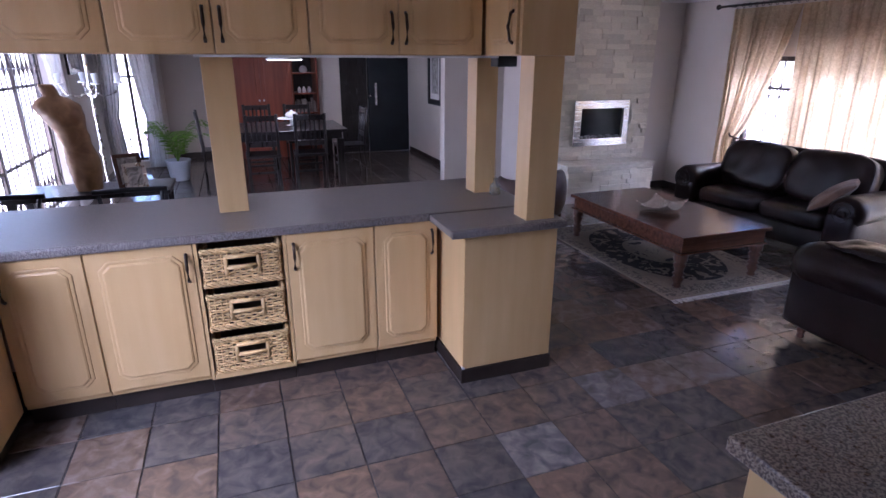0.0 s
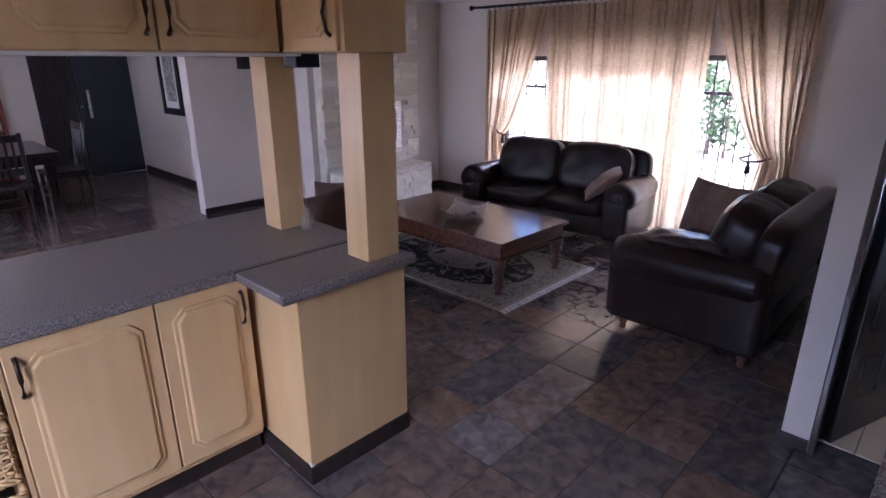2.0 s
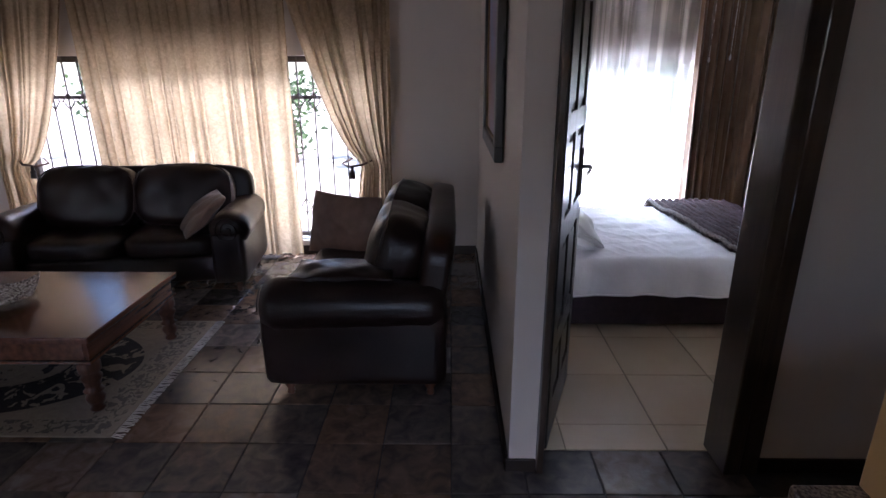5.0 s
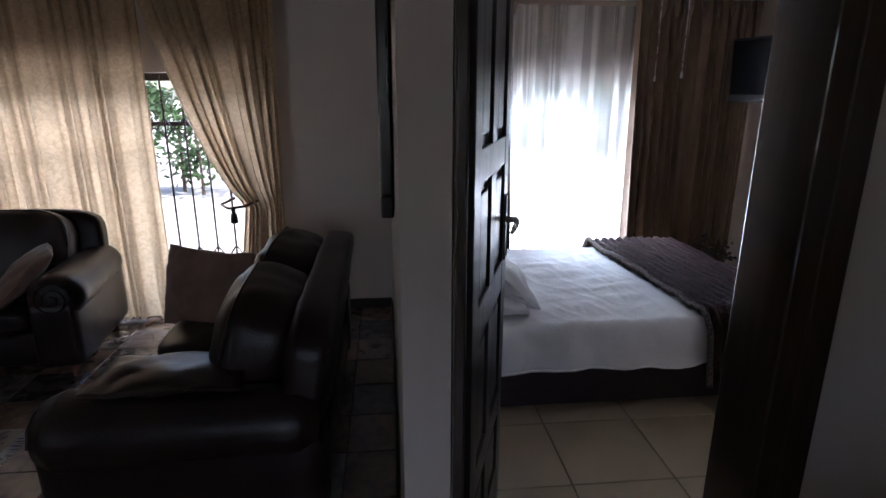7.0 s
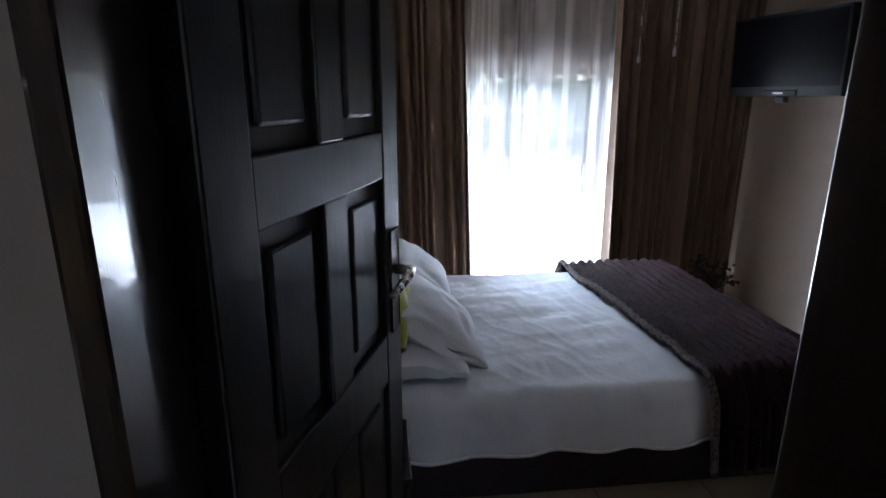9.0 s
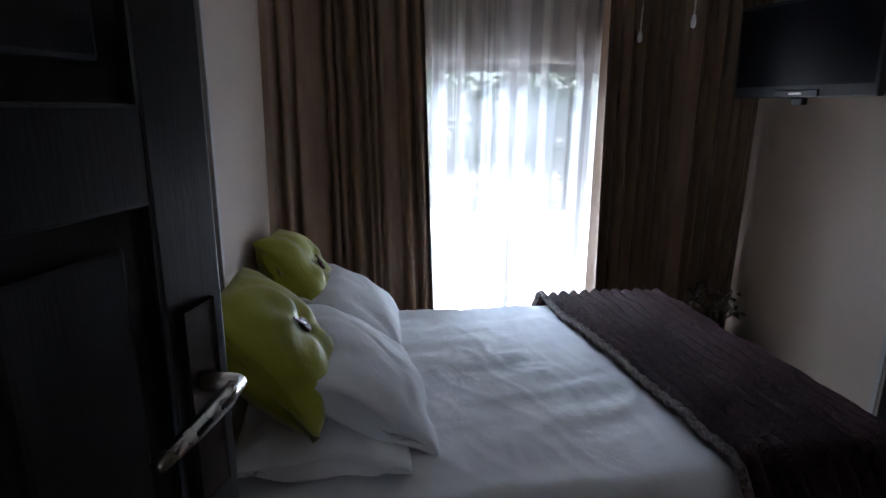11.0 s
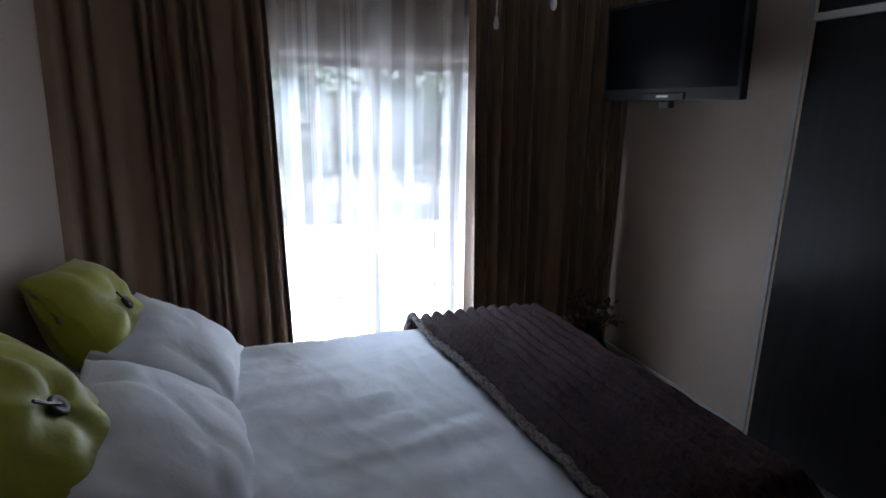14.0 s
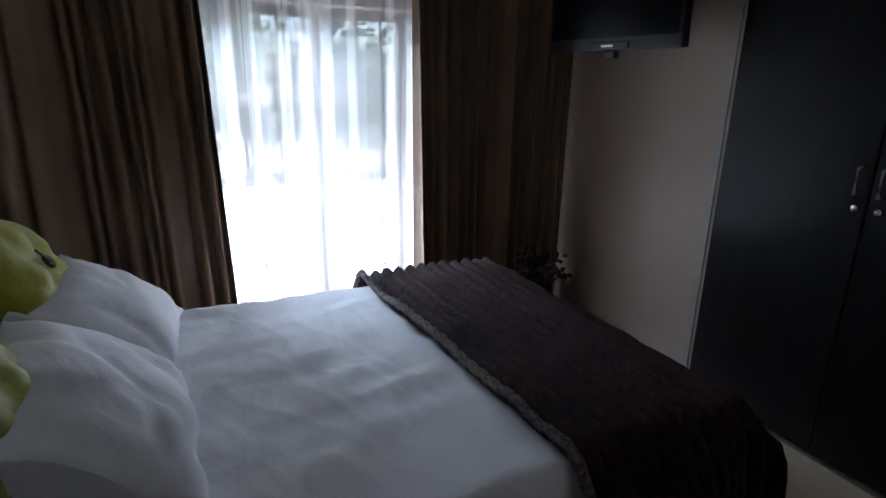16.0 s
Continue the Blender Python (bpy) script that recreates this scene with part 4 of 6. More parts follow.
for y in (2.5, 4.43, 6.25):
    bm = fresh()
    tube(bm, [(0, y, 0), (LIVX - CX - 0.001, y, 0)], 0.008, 8)
    part("bracket", bm, ROD, rail)
for i in range(42):
    y = 2.62 + 3.48 * i / 41
    bm = fresh()
    tube(bm, [(0.02 * math.cos(a), y, -0.006 + 0.022 * math.sin(a)) for a in (k * math.pi / 6 for k in range(13))], 0.003, 5)
    part("curtain_ring", bm, ROD, rail)
for y, tie_y, zt in ((2.815, 2.98, 0.86), (6.02, 5.86, 0.86)):
    hb = thing("curtain_holdback", "round dark holdback knob with a tieback cord", "curtain tieback", pose(LIVX, y, 0.93))
    bm = fresh()
    tube(bm, [(-0.001, 0, 0), (-0.07, 0, 0)], 0.009, 8)
    bmesh.ops.create_uvsphere(bm, u_segments=12, v_segments=8, radius=0.034, matrix=pose(-0.08, 0, 0))
    part("knob", bm, ROD, hb, smooth=True)
    bm = fresh()
    dy = tie_y - y
    tube(bm, [(-0.075, 0, -0.01), (-0.10, dy * 0.4, -0.05), (-0.19, dy, -0.085), (-0.19, dy * 1.7, -0.10), (-0.12, dy * 2.1, -0.085), (-0.06, dy * 1.6, -0.05)], 0.010, 6)
    part("cord", bm, CUSHION, hb, smooth=True)
    bm = fresh()
    lathe(bm, [(0.004, 0.0), (0.016, -0.02), (0.012, -0.035), (0.022, -0.05), (0.026, -0.11), (0.0, -0.112)], 10, (-0.195, dy * 1.5, -0.09))
    part("tassel", bm, ROD, hb, smooth=True)


def turned_foot(bm, x, y, h, r):
    lathe(bm, [(r * 0.55, 0.0), (r * 0.6, h * 0.12), (r * 0.45, h * 0.3), (r * 0.85, h * 0.55), (r * 0.6, h * 0.68), (r, h * 0.85), (r, h)], 12, (x, y, 0))


def sofa(name, label, w, d, m, seats=2, group=""):
    """A rolled-arm leather sofa: x along its width, front towards -y, origin at the middle of its back edge on the floor."""
    ob = thing(name, label, "sofa", m, group)
    arm, base = 0.25, 0.10
    for x in (-w / 2 + 0.09, w / 2 - 0.09):
        for y in (-0.09, -d + 0.10):
            bm = fresh()
            turned_foot(bm, x, y, base, 0.036)
            part("foot", bm, TEAK_D, ob, smooth=True)
    bm = fresh()
    box(bm, -w / 2 + 0.04, w / 2 - 0.04, -d + 0.05, -0.02, base, 0.30, 0.03, 3)
    part("seat_frame", bm, LEATHER, ob, smooth=True)
    for s in (-1, 1):
        bm = fresh()
        x = s * (w / 2 - arm / 2)
        soft_block(bm, arm - 0.015, d - 0.005, 0.40, pose(x, -d / 2 - 0.005, base + 0.19), 16, 12, 0.003, s)
        # the roll on top, swelling towards the front
        n, seg = 14, 20
        rings = []
        for i in range(n + 1):
            t = i / n
            y = -0.02 - (d - 0.03) * t
            r = (0.115 + 0.022 * t) * (1 if 0 < i < n else 0.80)
            rings.append([bm.verts.new((x + s * 0.015 + r * 1.08 * math.cos(2 * math.pi * k / seg), y, 0.50 + r * math.sin(2 * math.pi * k / seg) + 0.006 * noise.noise(Vector((t * 6, k * 0.6, s))))) for k in range(seg)])
        for a, b in zip(rings, rings[1:]):
            for k in range(seg):
                bm.faces.new((a[k], a[(k + 1) % seg], b[(k + 1) % seg], b[k]))
        bm.faces.new(rings[0][::-1]), bm.faces.new(rings[-1])
        armrest = part("armrest", bm, LEATHER, ob, smooth=True)
        bm = fresh()
        pts = []
        for k in range(26):
            a = k / 25 * 4.6 * math.pi
            r = 0.104 * (1 - k / 30)
            pts.append((x + s * 0.015 + s * r * math.cos(a), -d - 0.004, 0.50 + r * math.sin(a)))
        tube(bm, pts, 0.005, 5)
        part("scroll_piping", bm, LEATHER, armrest, smooth=True)
    bm = fresh()
    soft_block(bm, w - 0.14, 0.17, 0.66, pose(0, -0.085, 0.53, -10), 7, 12, 0.005, 3)
    part("backrest", bm, LEATHER, ob, smooth=True)
    iw = (w - 2 * arm + 0.02) / seats
    for i in range(seats):
        x = -w / 2 + arm - 0.01 + iw * (i + 0.5)
        bm = fresh()
        soft_block(bm, iw - 0.012, d - 0.27, 0.17, pose(x, -d / 2 - 0.11, 0.37, 1.5), 5, 14, 0.007, i * 3.0)
        part("seat_cushion", bm, LEATHER, ob, smooth=True)
        bm = fresh()
        soft_block(bm, iw + 0.08, 0.33, 0.50, pose(x * 1.08, -0.285, 0.645, -17, 0, (-1 if i == 0 else 1) * 2), 3.6, 20, 0.014, i * 5.0 + 2)
        back = part("back_cushion", bm, LEATHER, ob, smooth=True)
        m_back = pose(x * 1.08, -0.285, 0.645, -17, 0, (-1 if i == 0 else 1) * 2)
        for side in (-0.10,):
            loop = []
            for k in range(49):
                a = 2 * math.pi * k / 48
                c, sn = math.cos(a), math.sin(a)
                loop.append(m_back @ Vector((math.copysign(abs(c) ** 0.56, c) * (iw + 0.08) * 0.484, side, math.copysign(abs(sn) ** 0.56, sn) * 0.242)))
            bm = fresh()
            tube(bm, loop, 0.006, 5)
            part("piping", bm, LEATHER, back, smooth=True)
    return ob


def pillow(name, label, w, d, h, m, material, seed, category="cushion", group=""):
    bm = fresh()
    soft_block(bm, w, d, h, Matrix(), 2.6, 26, 0.014, seed, pinch=0.75)
    ob = part(name, bm, material, None, smooth=True)
    ob.matrix_world = m
    return tagged(ob, label, category, group)


sofa("sofa", "dark brown leather two-seater sofa with rolled arms before the window", 1.80, 0.86, pose(5.60, 4.74, 0, 0, 0, -83), group="leather sofas")
sofa("sofa", "dark brown leather two-seater sofa standing end-on by the partition wall", 1.66, 0.92, pose(4.28, 2.25, 0, 0, 0, 180), group="leather sofas")
pillow("scatter_cushion", "brown patterned cushion leaning on the sofa arm", 0.44, 0.40, 0.13, pose(5.12, 4.14, 0.575, 42, 0, -150), CUSHION, 1.0)
pillow("scatter_cushion", "tan brown cushion at the far end of the sofa", 0.54, 0.42, 0.14, pose(4.67, 2.96, 0.60, 76, 0, -114), CUSHION, 2.0)
pillow("scatter_cushion", "flat dark leather cushion on the sofa arm", 0.50, 0.30, 0.07, pose(3.66, 2.78, 0.645, 2, 0, 92), LEATHER, 3.0)

# coffee table
TX0, TX1, TY0, TY1 = 3.30, 4.19, 3.92, 5.45
tab = thing("coffee_table", "dark red-brown hardwood coffee table with turned legs on the rug", "coffee table", pose((TX0 + TX1) / 2, (TY0 + TY1) / 2, 0.012))
tw, tl = (TX1 - TX0) / 2, (TY1 - TY0) / 2
box_part("tabletop", (-tw, tw, -tl, tl, 0.388, 0.420), TEAK, tab, 0.006)
for n, dims in (("apron", (-tw + 0.03, tw - 0.03, -tl + 0.03, -tl + 0.052, 0.288, 0.3875)), ("apron", (-tw + 0.03, tw - 0.03, tl - 0.052, tl - 0.03, 0.288, 0.3875)),
                ("apron", (-tw + 0.03, -tw + 0.052, -tl + 0.053, tl - 0.053, 0.288, 0.3875)), ("apron", (tw - 0.052, tw - 0.03, -tl + 0.053, tl - 0.053, 0.288, 0.3875)),
                ("moulding", (-tw + 0.012, tw - 0.012, -tl + 0.012, tl - 0.012, 0.276, 0.288))):
    box_part(n, dims, TEAK, tab, 0.004)
for x in (-tw + 0.065, tw - 0.065):
    for y in (-tl + 0.065, tl - 0.065):
        bm = fresh()
        lathe(bm, [(0.030, 0.0), (0.036, 0.012), (0.026, 0.03), (0.040, 0.05), (0.046, 0.075), (0.031, 0.10), (0.048, 0.112), (0.032, 0.125), (0.040, 0.16), (0.050, 0.185), (0.034, 0.205), (0.052, 0.218), (0.052, 0.275)], 16, (x, y, 0))
        part("leg", bm, TEAK_D, tab, smooth=True)
dish = thing("glass_platter", "round clear glass platter on the coffee table", "platter", pose(3.66, 4.60, 0.4325))
bm = fresh()
lathe(bm, [(0.07, 0.0), (0.10, 0.004), (0.165, 0.022), (0.17, 0.026), (0.163, 0.026), (0.10, 0.010), (0.0, 0.008)], 28)
part("plate", bm, BOTTLE, dish, smooth=True)
n = 16
grid = []
for j in range(n + 1):
    row = []
    for i in range(n + 1):
        u, v = i / n * 2 - 1, j / n * 2 - 1
        row.append((u * 0.17, v * 0.15, 0.02 + 0.045 * (u * u * 0.8 + v * v * 0.45) + 0.03 * abs(u * v) ** 2))
    grid.append(row)
sq = thing("square_dish", "square patterned dish with raised corners on the platter", "dish", pose(3.66, 4.60, 0.444, 0, 0, 20))
sheet("dish", grid, DISH, sq, 0.006)

# rug with fringes
RX0, RX1, RY0, RY1 = 3.15, 4.38, 3.80, 5.68
rug = thing("rug", "cream and black floral rug with fringed ends under the coffee table", "rug", pose((RX0 + RX1) / 2, (RY0 + RY1) / 2, 0))
box_part("rug_field", (-(RX1 - RX0) / 2, (RX1 - RX0) / 2, -(RY1 - RY0) / 2, (RY1 - RY0) / 2, 0.001, 0.011), rug_material(0, 0, (RX1 - RX0) / 2, (RY1 - RY0) / 2), rug, 0.003)
rng = random.Random(4)
for s in (-1, 1):
    bm = fresh()
    for i in range(110):
        x = -(RX1 - RX0) / 2 + (RX1 - RX0) * (i + 0.5) / 110
        y = s * (RY1 - RY0) / 2
        tube(bm, [(x, y, 0.006), (x + rng.uniform(-0.008, 0.008), y + s * 0.025, 0.004), (x + rng.uniform(-0.014, 0.014), y + s * 0.055, 0.004)], 0.0035, 4)
    part("fringe", bm, WHITE_CURT, rug, "cream fringe", kind="stuff")

# fireplace
hearth = thing("hearth", "low cream ledge-stone hearth below the fireplace", "hearth", pose(0, 0, 0))
box_part("core", (3.95, 5.19, 6.55, 6.93, 0.001, 0.44), STONE, hearth)
breast = thing("chimney_breast", "cream ledge-stone chimney breast", "chimney breast", pose(0, 0, 0), kind="structure")
box_part("core", (3.90, 5.33, 6.93, 7.049, 0.001, CEILING - 0.001), STONE, breast)
fire = thing("fireplace_insert", "brushed steel framed gas fireplace with a dark opening and pebbles", "fireplace", pose(0, 6.88, 0))
bm = fresh()
for b in ((4.20, 5.01, 1.10, 1.20), (4.20, 5.01, 0.64, 0.735), (4.20, 4.305, 0.735, 1.10), (4.925, 5.01, 0.735, 1.10)):
    box(bm, b[0], b[1], -0.012, 0.006, b[2], b[3], 0.003)
part("steel_frame", bm, STEEL, fire)
bm = fresh()
box(bm, 4.300, 4.93, 0.035, 0.045, 0.73, 1.105)
part("firebox", bm, SCREEN, fire)
bm = fresh()
rng = random.Random(8)
for _ in range(46):
    bmesh.ops.create_icosphere(bm, subdivisions=1, radius=rng.uniform(0.012, 0.022), matrix=pose(rng.uniform(4.33, 4.90), rng.uniform(0.0, 0.028), 0.745 + rng.uniform(0, 0.016)))
part("pebbles", bm, PEBBLE, fire, "grey pebbles", smooth=True, kind="stuff")

# tub armchair by the fireplace
chair = thing("tub_armchair", "dark brown leather tub armchair seen past the counter", "armchair", pose(3.12, 6.0, 0, 0, 0, 210))
for x in (-0.26, 0.26):
    for y in (-0.26, 0.26):
        bm = fresh()
        turned_foot(bm, x, y, 0.10, 0.03)
        part("foot", bm, TEAK_D, chair, smooth=True)
bm = fresh()
soft_block(bm, 0.66, 0.66, 0.30, pose(0, 0, 0.25), 5, 10, 0.006, 1)
part("seat", bm, LEATHER_B, chair, smooth=True)
bm = fresh()
n, seg = 28, 12
rings = []
for i in range(n + 1):
    a = radians(-25 + 230 * i / n)
    c = Vector((0.34 * math.cos(a), 0.34 * math.sin(a), 0))
    o = Vector((math.cos(a), math.sin(a), 0))
    top = 0.62 - 0.09 * abs(math.cos(a)) ** 2
    rings.append([bm.verts.new(c + o * 0.075 * math.cos(2 * math.pi * k / seg) + Vector((0, 0, (0.12 + top) / 2 + (top - 0.12) / 2 * math.sin(2 * math.pi * k / seg)))) for k in range(seg)])
for a, b in zip(rings, rings[1:]):
    for k in range(seg):
        bm.faces.new((a[k], a[(k + 1) % seg], b[(k + 1) % seg], b[k]))
bm.faces.new(rings[0][::-1]), bm.faces.new(rings[-1])
part("backrest", bm, LEATHER_B, chair, smooth=True)

# wall speaker and picture on the partition
bm = fresh()
box(bm, 3.40, 3.58, 7.68, 7.799, 1.58, 1.76, 0.012)
tagged(part("wall_speaker", bm, BLACK), "small black loudspeaker high on the hall wall", "speaker")
pic = thing("framed_picture", "large landscape picture in a dark gilt-edged frame", "picture", pose(3.58, 1.992, 1.20))
box_part("print", (0.06, 0.90, 0.006, 0.02, 0.06, 0.94), PRINT_BLUE, pic)
bm = fresh()
for b in ((0.0, 0.96, 0.0, 0.075), (0.0, 0.96, 0.925, 1.0), (0.0, 0.075, 0.075, 0.925), (0.885, 0.96, 0.075, 0.925)):
    box(bm, b[0], b[1], 0.002, 0.045, b[2], b[3], 0.008)
part("picture_frame", bm, BLACKWOOD, pic)
bm = fresh()
for b in ((0.07, 0.89, 0.07, 0.085), (0.07, 0.89, 0.915, 0.93), (0.07, 0.085, 0.085, 0.915), (0.875, 0.89, 0.085, 0.915)):
    box(bm, b[0], b[1], 0.004, 0.030, b[2], b[3], 0.003)
part("gilt_slip", bm, GOLD, pic)


# ---- bedroom ----
BX0, BX1, BY0, BY1 = 4.30, 5.62, -0.05, 1.84
bed = thing("bed", "double bed with a dark upholstered base and white bedding", "bed", pose(0, 0, 0))
box_part("base", (BX0, BX1, BY0, BY1, 0.03, 0.30), BEDBASE, bed, 0.015)
for x in (BX0 + 0.1, BX1 - 0.1):
    for y in (BY0 + 0.1, BY1 - 0.1):
        box_part("foot", (x - 0.03, x + 0.03, y - 0.03, y + 0.03, 0.001, 0.03), BLACK, bed)
bm = fresh()
soft_block(bm, BX1 - BX0, BY1 - BY0, 0.17, pose((BX0 + BX1) / 2, (BY0 + BY1) / 2, 0.385), 14, 12, 0.002)
part("mattress", bm, WHITE_CLOTH, bed, smooth=True)


def drape_grid(x0, x1, y0, y1, top, hang_x0, hang_x1, hang_y0, nx, ny, seed, lift, wave=0.006, flare=0.09):
    """A cover over the bed: flat on top, rounded over the near, far and foot edges, and hanging to the given heights."""
    lx0, lx1, ly0 = top - hang_x0, top - hang_x1, (top - hang_y0 if hang_y0 is not None else 0)
    r = 0.05
    grid = []
    for j in range(ny + 1):
        s = -ly0 + (y1 - y0 + ly0) * j / ny
        row = []
        for i in range(nx + 1):
            q = -lx0 + (x1 - x0 + lx0 + lx1) * i / nx
            z, x, y = top, x0 + q, y0 + s
            dx = -q if q < 0 else (q - (x1 - x0) if q > x1 - x0 else 0)
            dy = -s if s < 0 else 0
            ox = oy = 0.0
            if dx > 0:
                ox = r * (1 - math.exp(-dx / r)) + flare * dx
                x = (x0 - ox) if q < 0 else (x1 + ox)
            if dy > 0:
                oy = r * (1 - math.exp(-dy / r)) + flare * dy
                y = y0 - oy
            drop = max(dx, dy) if min(dx, dy) == 0 else math.hypot(dx, dy) * 0.85
            z = top - max(0.0, drop - 0.5 * r * (1 - math.exp(-drop / r)))
            p = Vector((x, y, z))
            hang = min(1.0, drop / 0.12)
            fold = 0.016 * hang * math.sin((q * 1.0 if dy > dx else s) * 21 + seed + 1.5 * noise.noise(p * 4))
            if dx > 0:
                p.x += (-1 if q < 0 else 1) * fold
            if dy > 0:
                p.y -= fold
            p.z += lift * noise.noise(Vector((x * 2.3, y * 2.3, seed))) + wave * noise.noise(Vector((x * 7 + y * 3, y * 9, seed + 3)))
            p.z += 0.40 * wave * max(0.0, 1 - 4 * abs(noise.noise(Vector((x * 8.0 + y * 5.0, y * 3.0 - x * 1.5, seed + 7))))) ** 1.5
            p.z += 0.40 * wave * max(0.0, 1 - 5 * abs(noise.noise(Vector((x * 3.0 - y * 7.0, y * 2.0 + x * 2.5, seed + 17))))) ** 1.5
            p.z += 0.9 * wave * noise.noise(Vector((x * 11 + y * 1.5, y * 1.6 - x, seed + 30)))
            if drop:
                p.z += 0.012 * hang * noise.noise(Vector((q * 3, s * 3, seed)))
            row.append(p)
        grid.append(row)
    return grid


duvet = thing("duvet", "white cotton duvet hanging over the bed sides", "duvet", pose(0, 0, 0))
cover = drape_grid(BX0 - 0.012, BX1 + 0.012, BY0 - 0.012, BY1 - 0.03, 0.495, 0.25, 0.28, 0.28, 120, 140, 1.0, 0.012, 0.008)
sheet("cover", cover, WHITE_CLOTH, duvet, 0.012)
for column in (0, -1):
    bm = fresh()
    tube(bm, [row[column] for row in cover[::2]], 0.007, 6)
    part("hem", bm, WHITE_CLOTH, duvet, "stitched hem", smooth=True)


def throw():
    """A ribbed faux-fur throw folded over the foot of the bed."""
    ob = thing("throw_blanket", "dark brown ribbed faux-fur throw over the bed foot", "blanket", pose(0, 0, 0))
    x0, x1, y0, y1 = BX0 - 0.035, BX1 + 0.03, BY0 - 0.04, 0.50
    grid = drape_grid(x0, x1, y0, y1, 0.518, 0.16, 0.28, 0.20, 120, 170, 4.0, 0.010, 0.004, 0.11)
    out = []
    for j, row in enumerate(grid):
        k = j / (len(grid) - 1)
        line = []
        for p in row:
            q = p.copy()
            # the head-side edge runs askew across the bed
            skew = (p.x - x0) / (x1 - x0)
            q.y += k * (0.10 * (skew - 0.6))
            wander = 1.1 * noise.noise(Vector((p.x * 2.2, k * 2.5, 0))) + 0.35 * noise.noise(Vector((p.x * 9, k * 12, 2)))
            rib = 0.046 * abs(math.sin(j * 0.30 + wander)) ** 0.75 * (1 + 0.3 * noise.noise(Vector((p.x * 6, k * 9, 5))))
            out_dir = Vector((0, 0, 1))
            if p.z < 0.48:
                out_dir = Vector((-1 if p.x < (x0 + x1) / 2 else 1, 0, 0.1)) if not (x0 < p.x < x1) else Vector((0, -1, 0.1))
            line.append(q + out_dir * rib)
        out.append(line)
    sheet("fur", out, FUR, ob, 0.022)
    bm = fresh()
    edge = out[-1]
    tube(bm, [p + Vector((0, 0.008, -0.004 + 0.004 * math.sin(i * 1.7))) for i, p in enumerate(edge)], 0.015, 7)
    part("fur_trim", bm, FUR_TRIM, ob, "mottled short-pile edge", smooth=True)
    return ob


throw()

white = "white cotton pillow leaning at the bed head"
pillow("bed_pillow", "white cotton pillow lying flat at the bed head", 0.66, 0.46, 0.15, pose(4.66, 1.57, 0.555, 5, 0, 2), WHITE_CLOTH, 11, "pillow", "bed pillows")
pillow("bed_pillow", "white cotton pillow lying flat at the bed head", 0.66, 0.46, 0.15, pose(5.28, 1.57, 0.565, 6, 0, -3), WHITE_CLOTH, 12, "pillow", "bed pillows")
pillow("bed_pillow", white, 0.64, 0.46, 0.22, pose(4.73, 1.46, 0.645, 33, 0, 4), WHITE_CLOTH, 13, "pillow", "bed pillows")
pillow("bed_pillow", white, 0.54, 0.44, 0.20, pose(5.33, 1.48, 0.645, 34, 0, -3), WHITE_CLOTH, 14, "pillow", "bed pillows")


def button_cushion(m, seed):
    ob = thing("button_cushion", "lime green satin cushion with a dark button", "cushion", m, "green cushions")
    bm = fresh()
    verts = soft_block(bm, 0.41, 0.42, 0.235, Matrix(), 2.6, 24, 0.008, seed, pinch=0.7)
    for v in verts:
        rr = math.hypot(v.co.x, v.co.y)
        if v.co.z > 0:
            v.co.z -= 0.024 * math.exp(-(rr / 0.05) ** 2)
            v.co.z += 0.007 * math.exp(-((rr - 0.09) / 0.05) ** 2) * math.sin(5 * math.atan2(v.co.y, v.co.x) + seed)
    part("cover", bm, GREEN_CLOTH, ob, smooth=True)
    bm = fresh()
    lathe(bm, [(0.0, 0.095), (0.022, 0.097), (0.025, 0.103), (0.021, 0.109), (0.012, 0.105), (0.0, 0.105)], 16)
    part("button", bm, TEAK_D, ob, "dark wooden button", smooth=True)
    bm = fresh()
    tube(bm, [(0.0, 0.0, 0.107), (-0.03, 0.02, 0.112), (-0.06, 0.045, 0.118)], 0.004, 5)
    part("loop", bm, TEAK_D, ob)
    return ob


button_cushion(pose(4.56, 1.685, 0.812, 52, -1, -4), 1.0)
button_cushion(pose(5.28, 1.69, 0.79, 56, 5, -3), 4.0)

# drapes, sheer, pelmet
DX = BEDX - 0.15
drape_a = curtain("drape", "heavy taupe satin drape with pinch pleats", DX, 1.06, 1.84, 0.02, 2.26, 11, 0.062, 21, DRAPE, lambda v: (0.05 - 0.09 * (1 - v), 1.0), group="bedroom drapes")
# the wall end of the drape turns back into the room along the bed wall
for ob in drape_a.children:
    for v in ob.data.vertices:
        v.co.x -= 1.9 * max(0.0, v.co.y - 1.60) * (1.0 - 0.3 * v.co.z / 2.26)
drape_b = curtain("drape", "heavy taupe satin drape with pinch pleats", DX, -0.82, 0.10, 0.02, 2.26, 13, 0.058, 24, DRAPE, lambda v: (0.0, 1.06 - 0.05 * (1 - v)), group="bedroom drapes")
curtain("sheer_curtain", "white sheer voile curtain across the window", BEDX - 0.05, -0.38, 1.50, 0.02, 2.22, 13, 0.030, 31, SHEER, thickness=0.0)
rail = thing("curtain_track", "white curtain track above the bedroom window", "curtain track", pose(0, 0, 0))
box_part("track", (BEDX - 0.16, BEDX - 0.001, -0.85, 1.84, 2.262, 2.30), WHITE_PAINT, rail, 0.004)
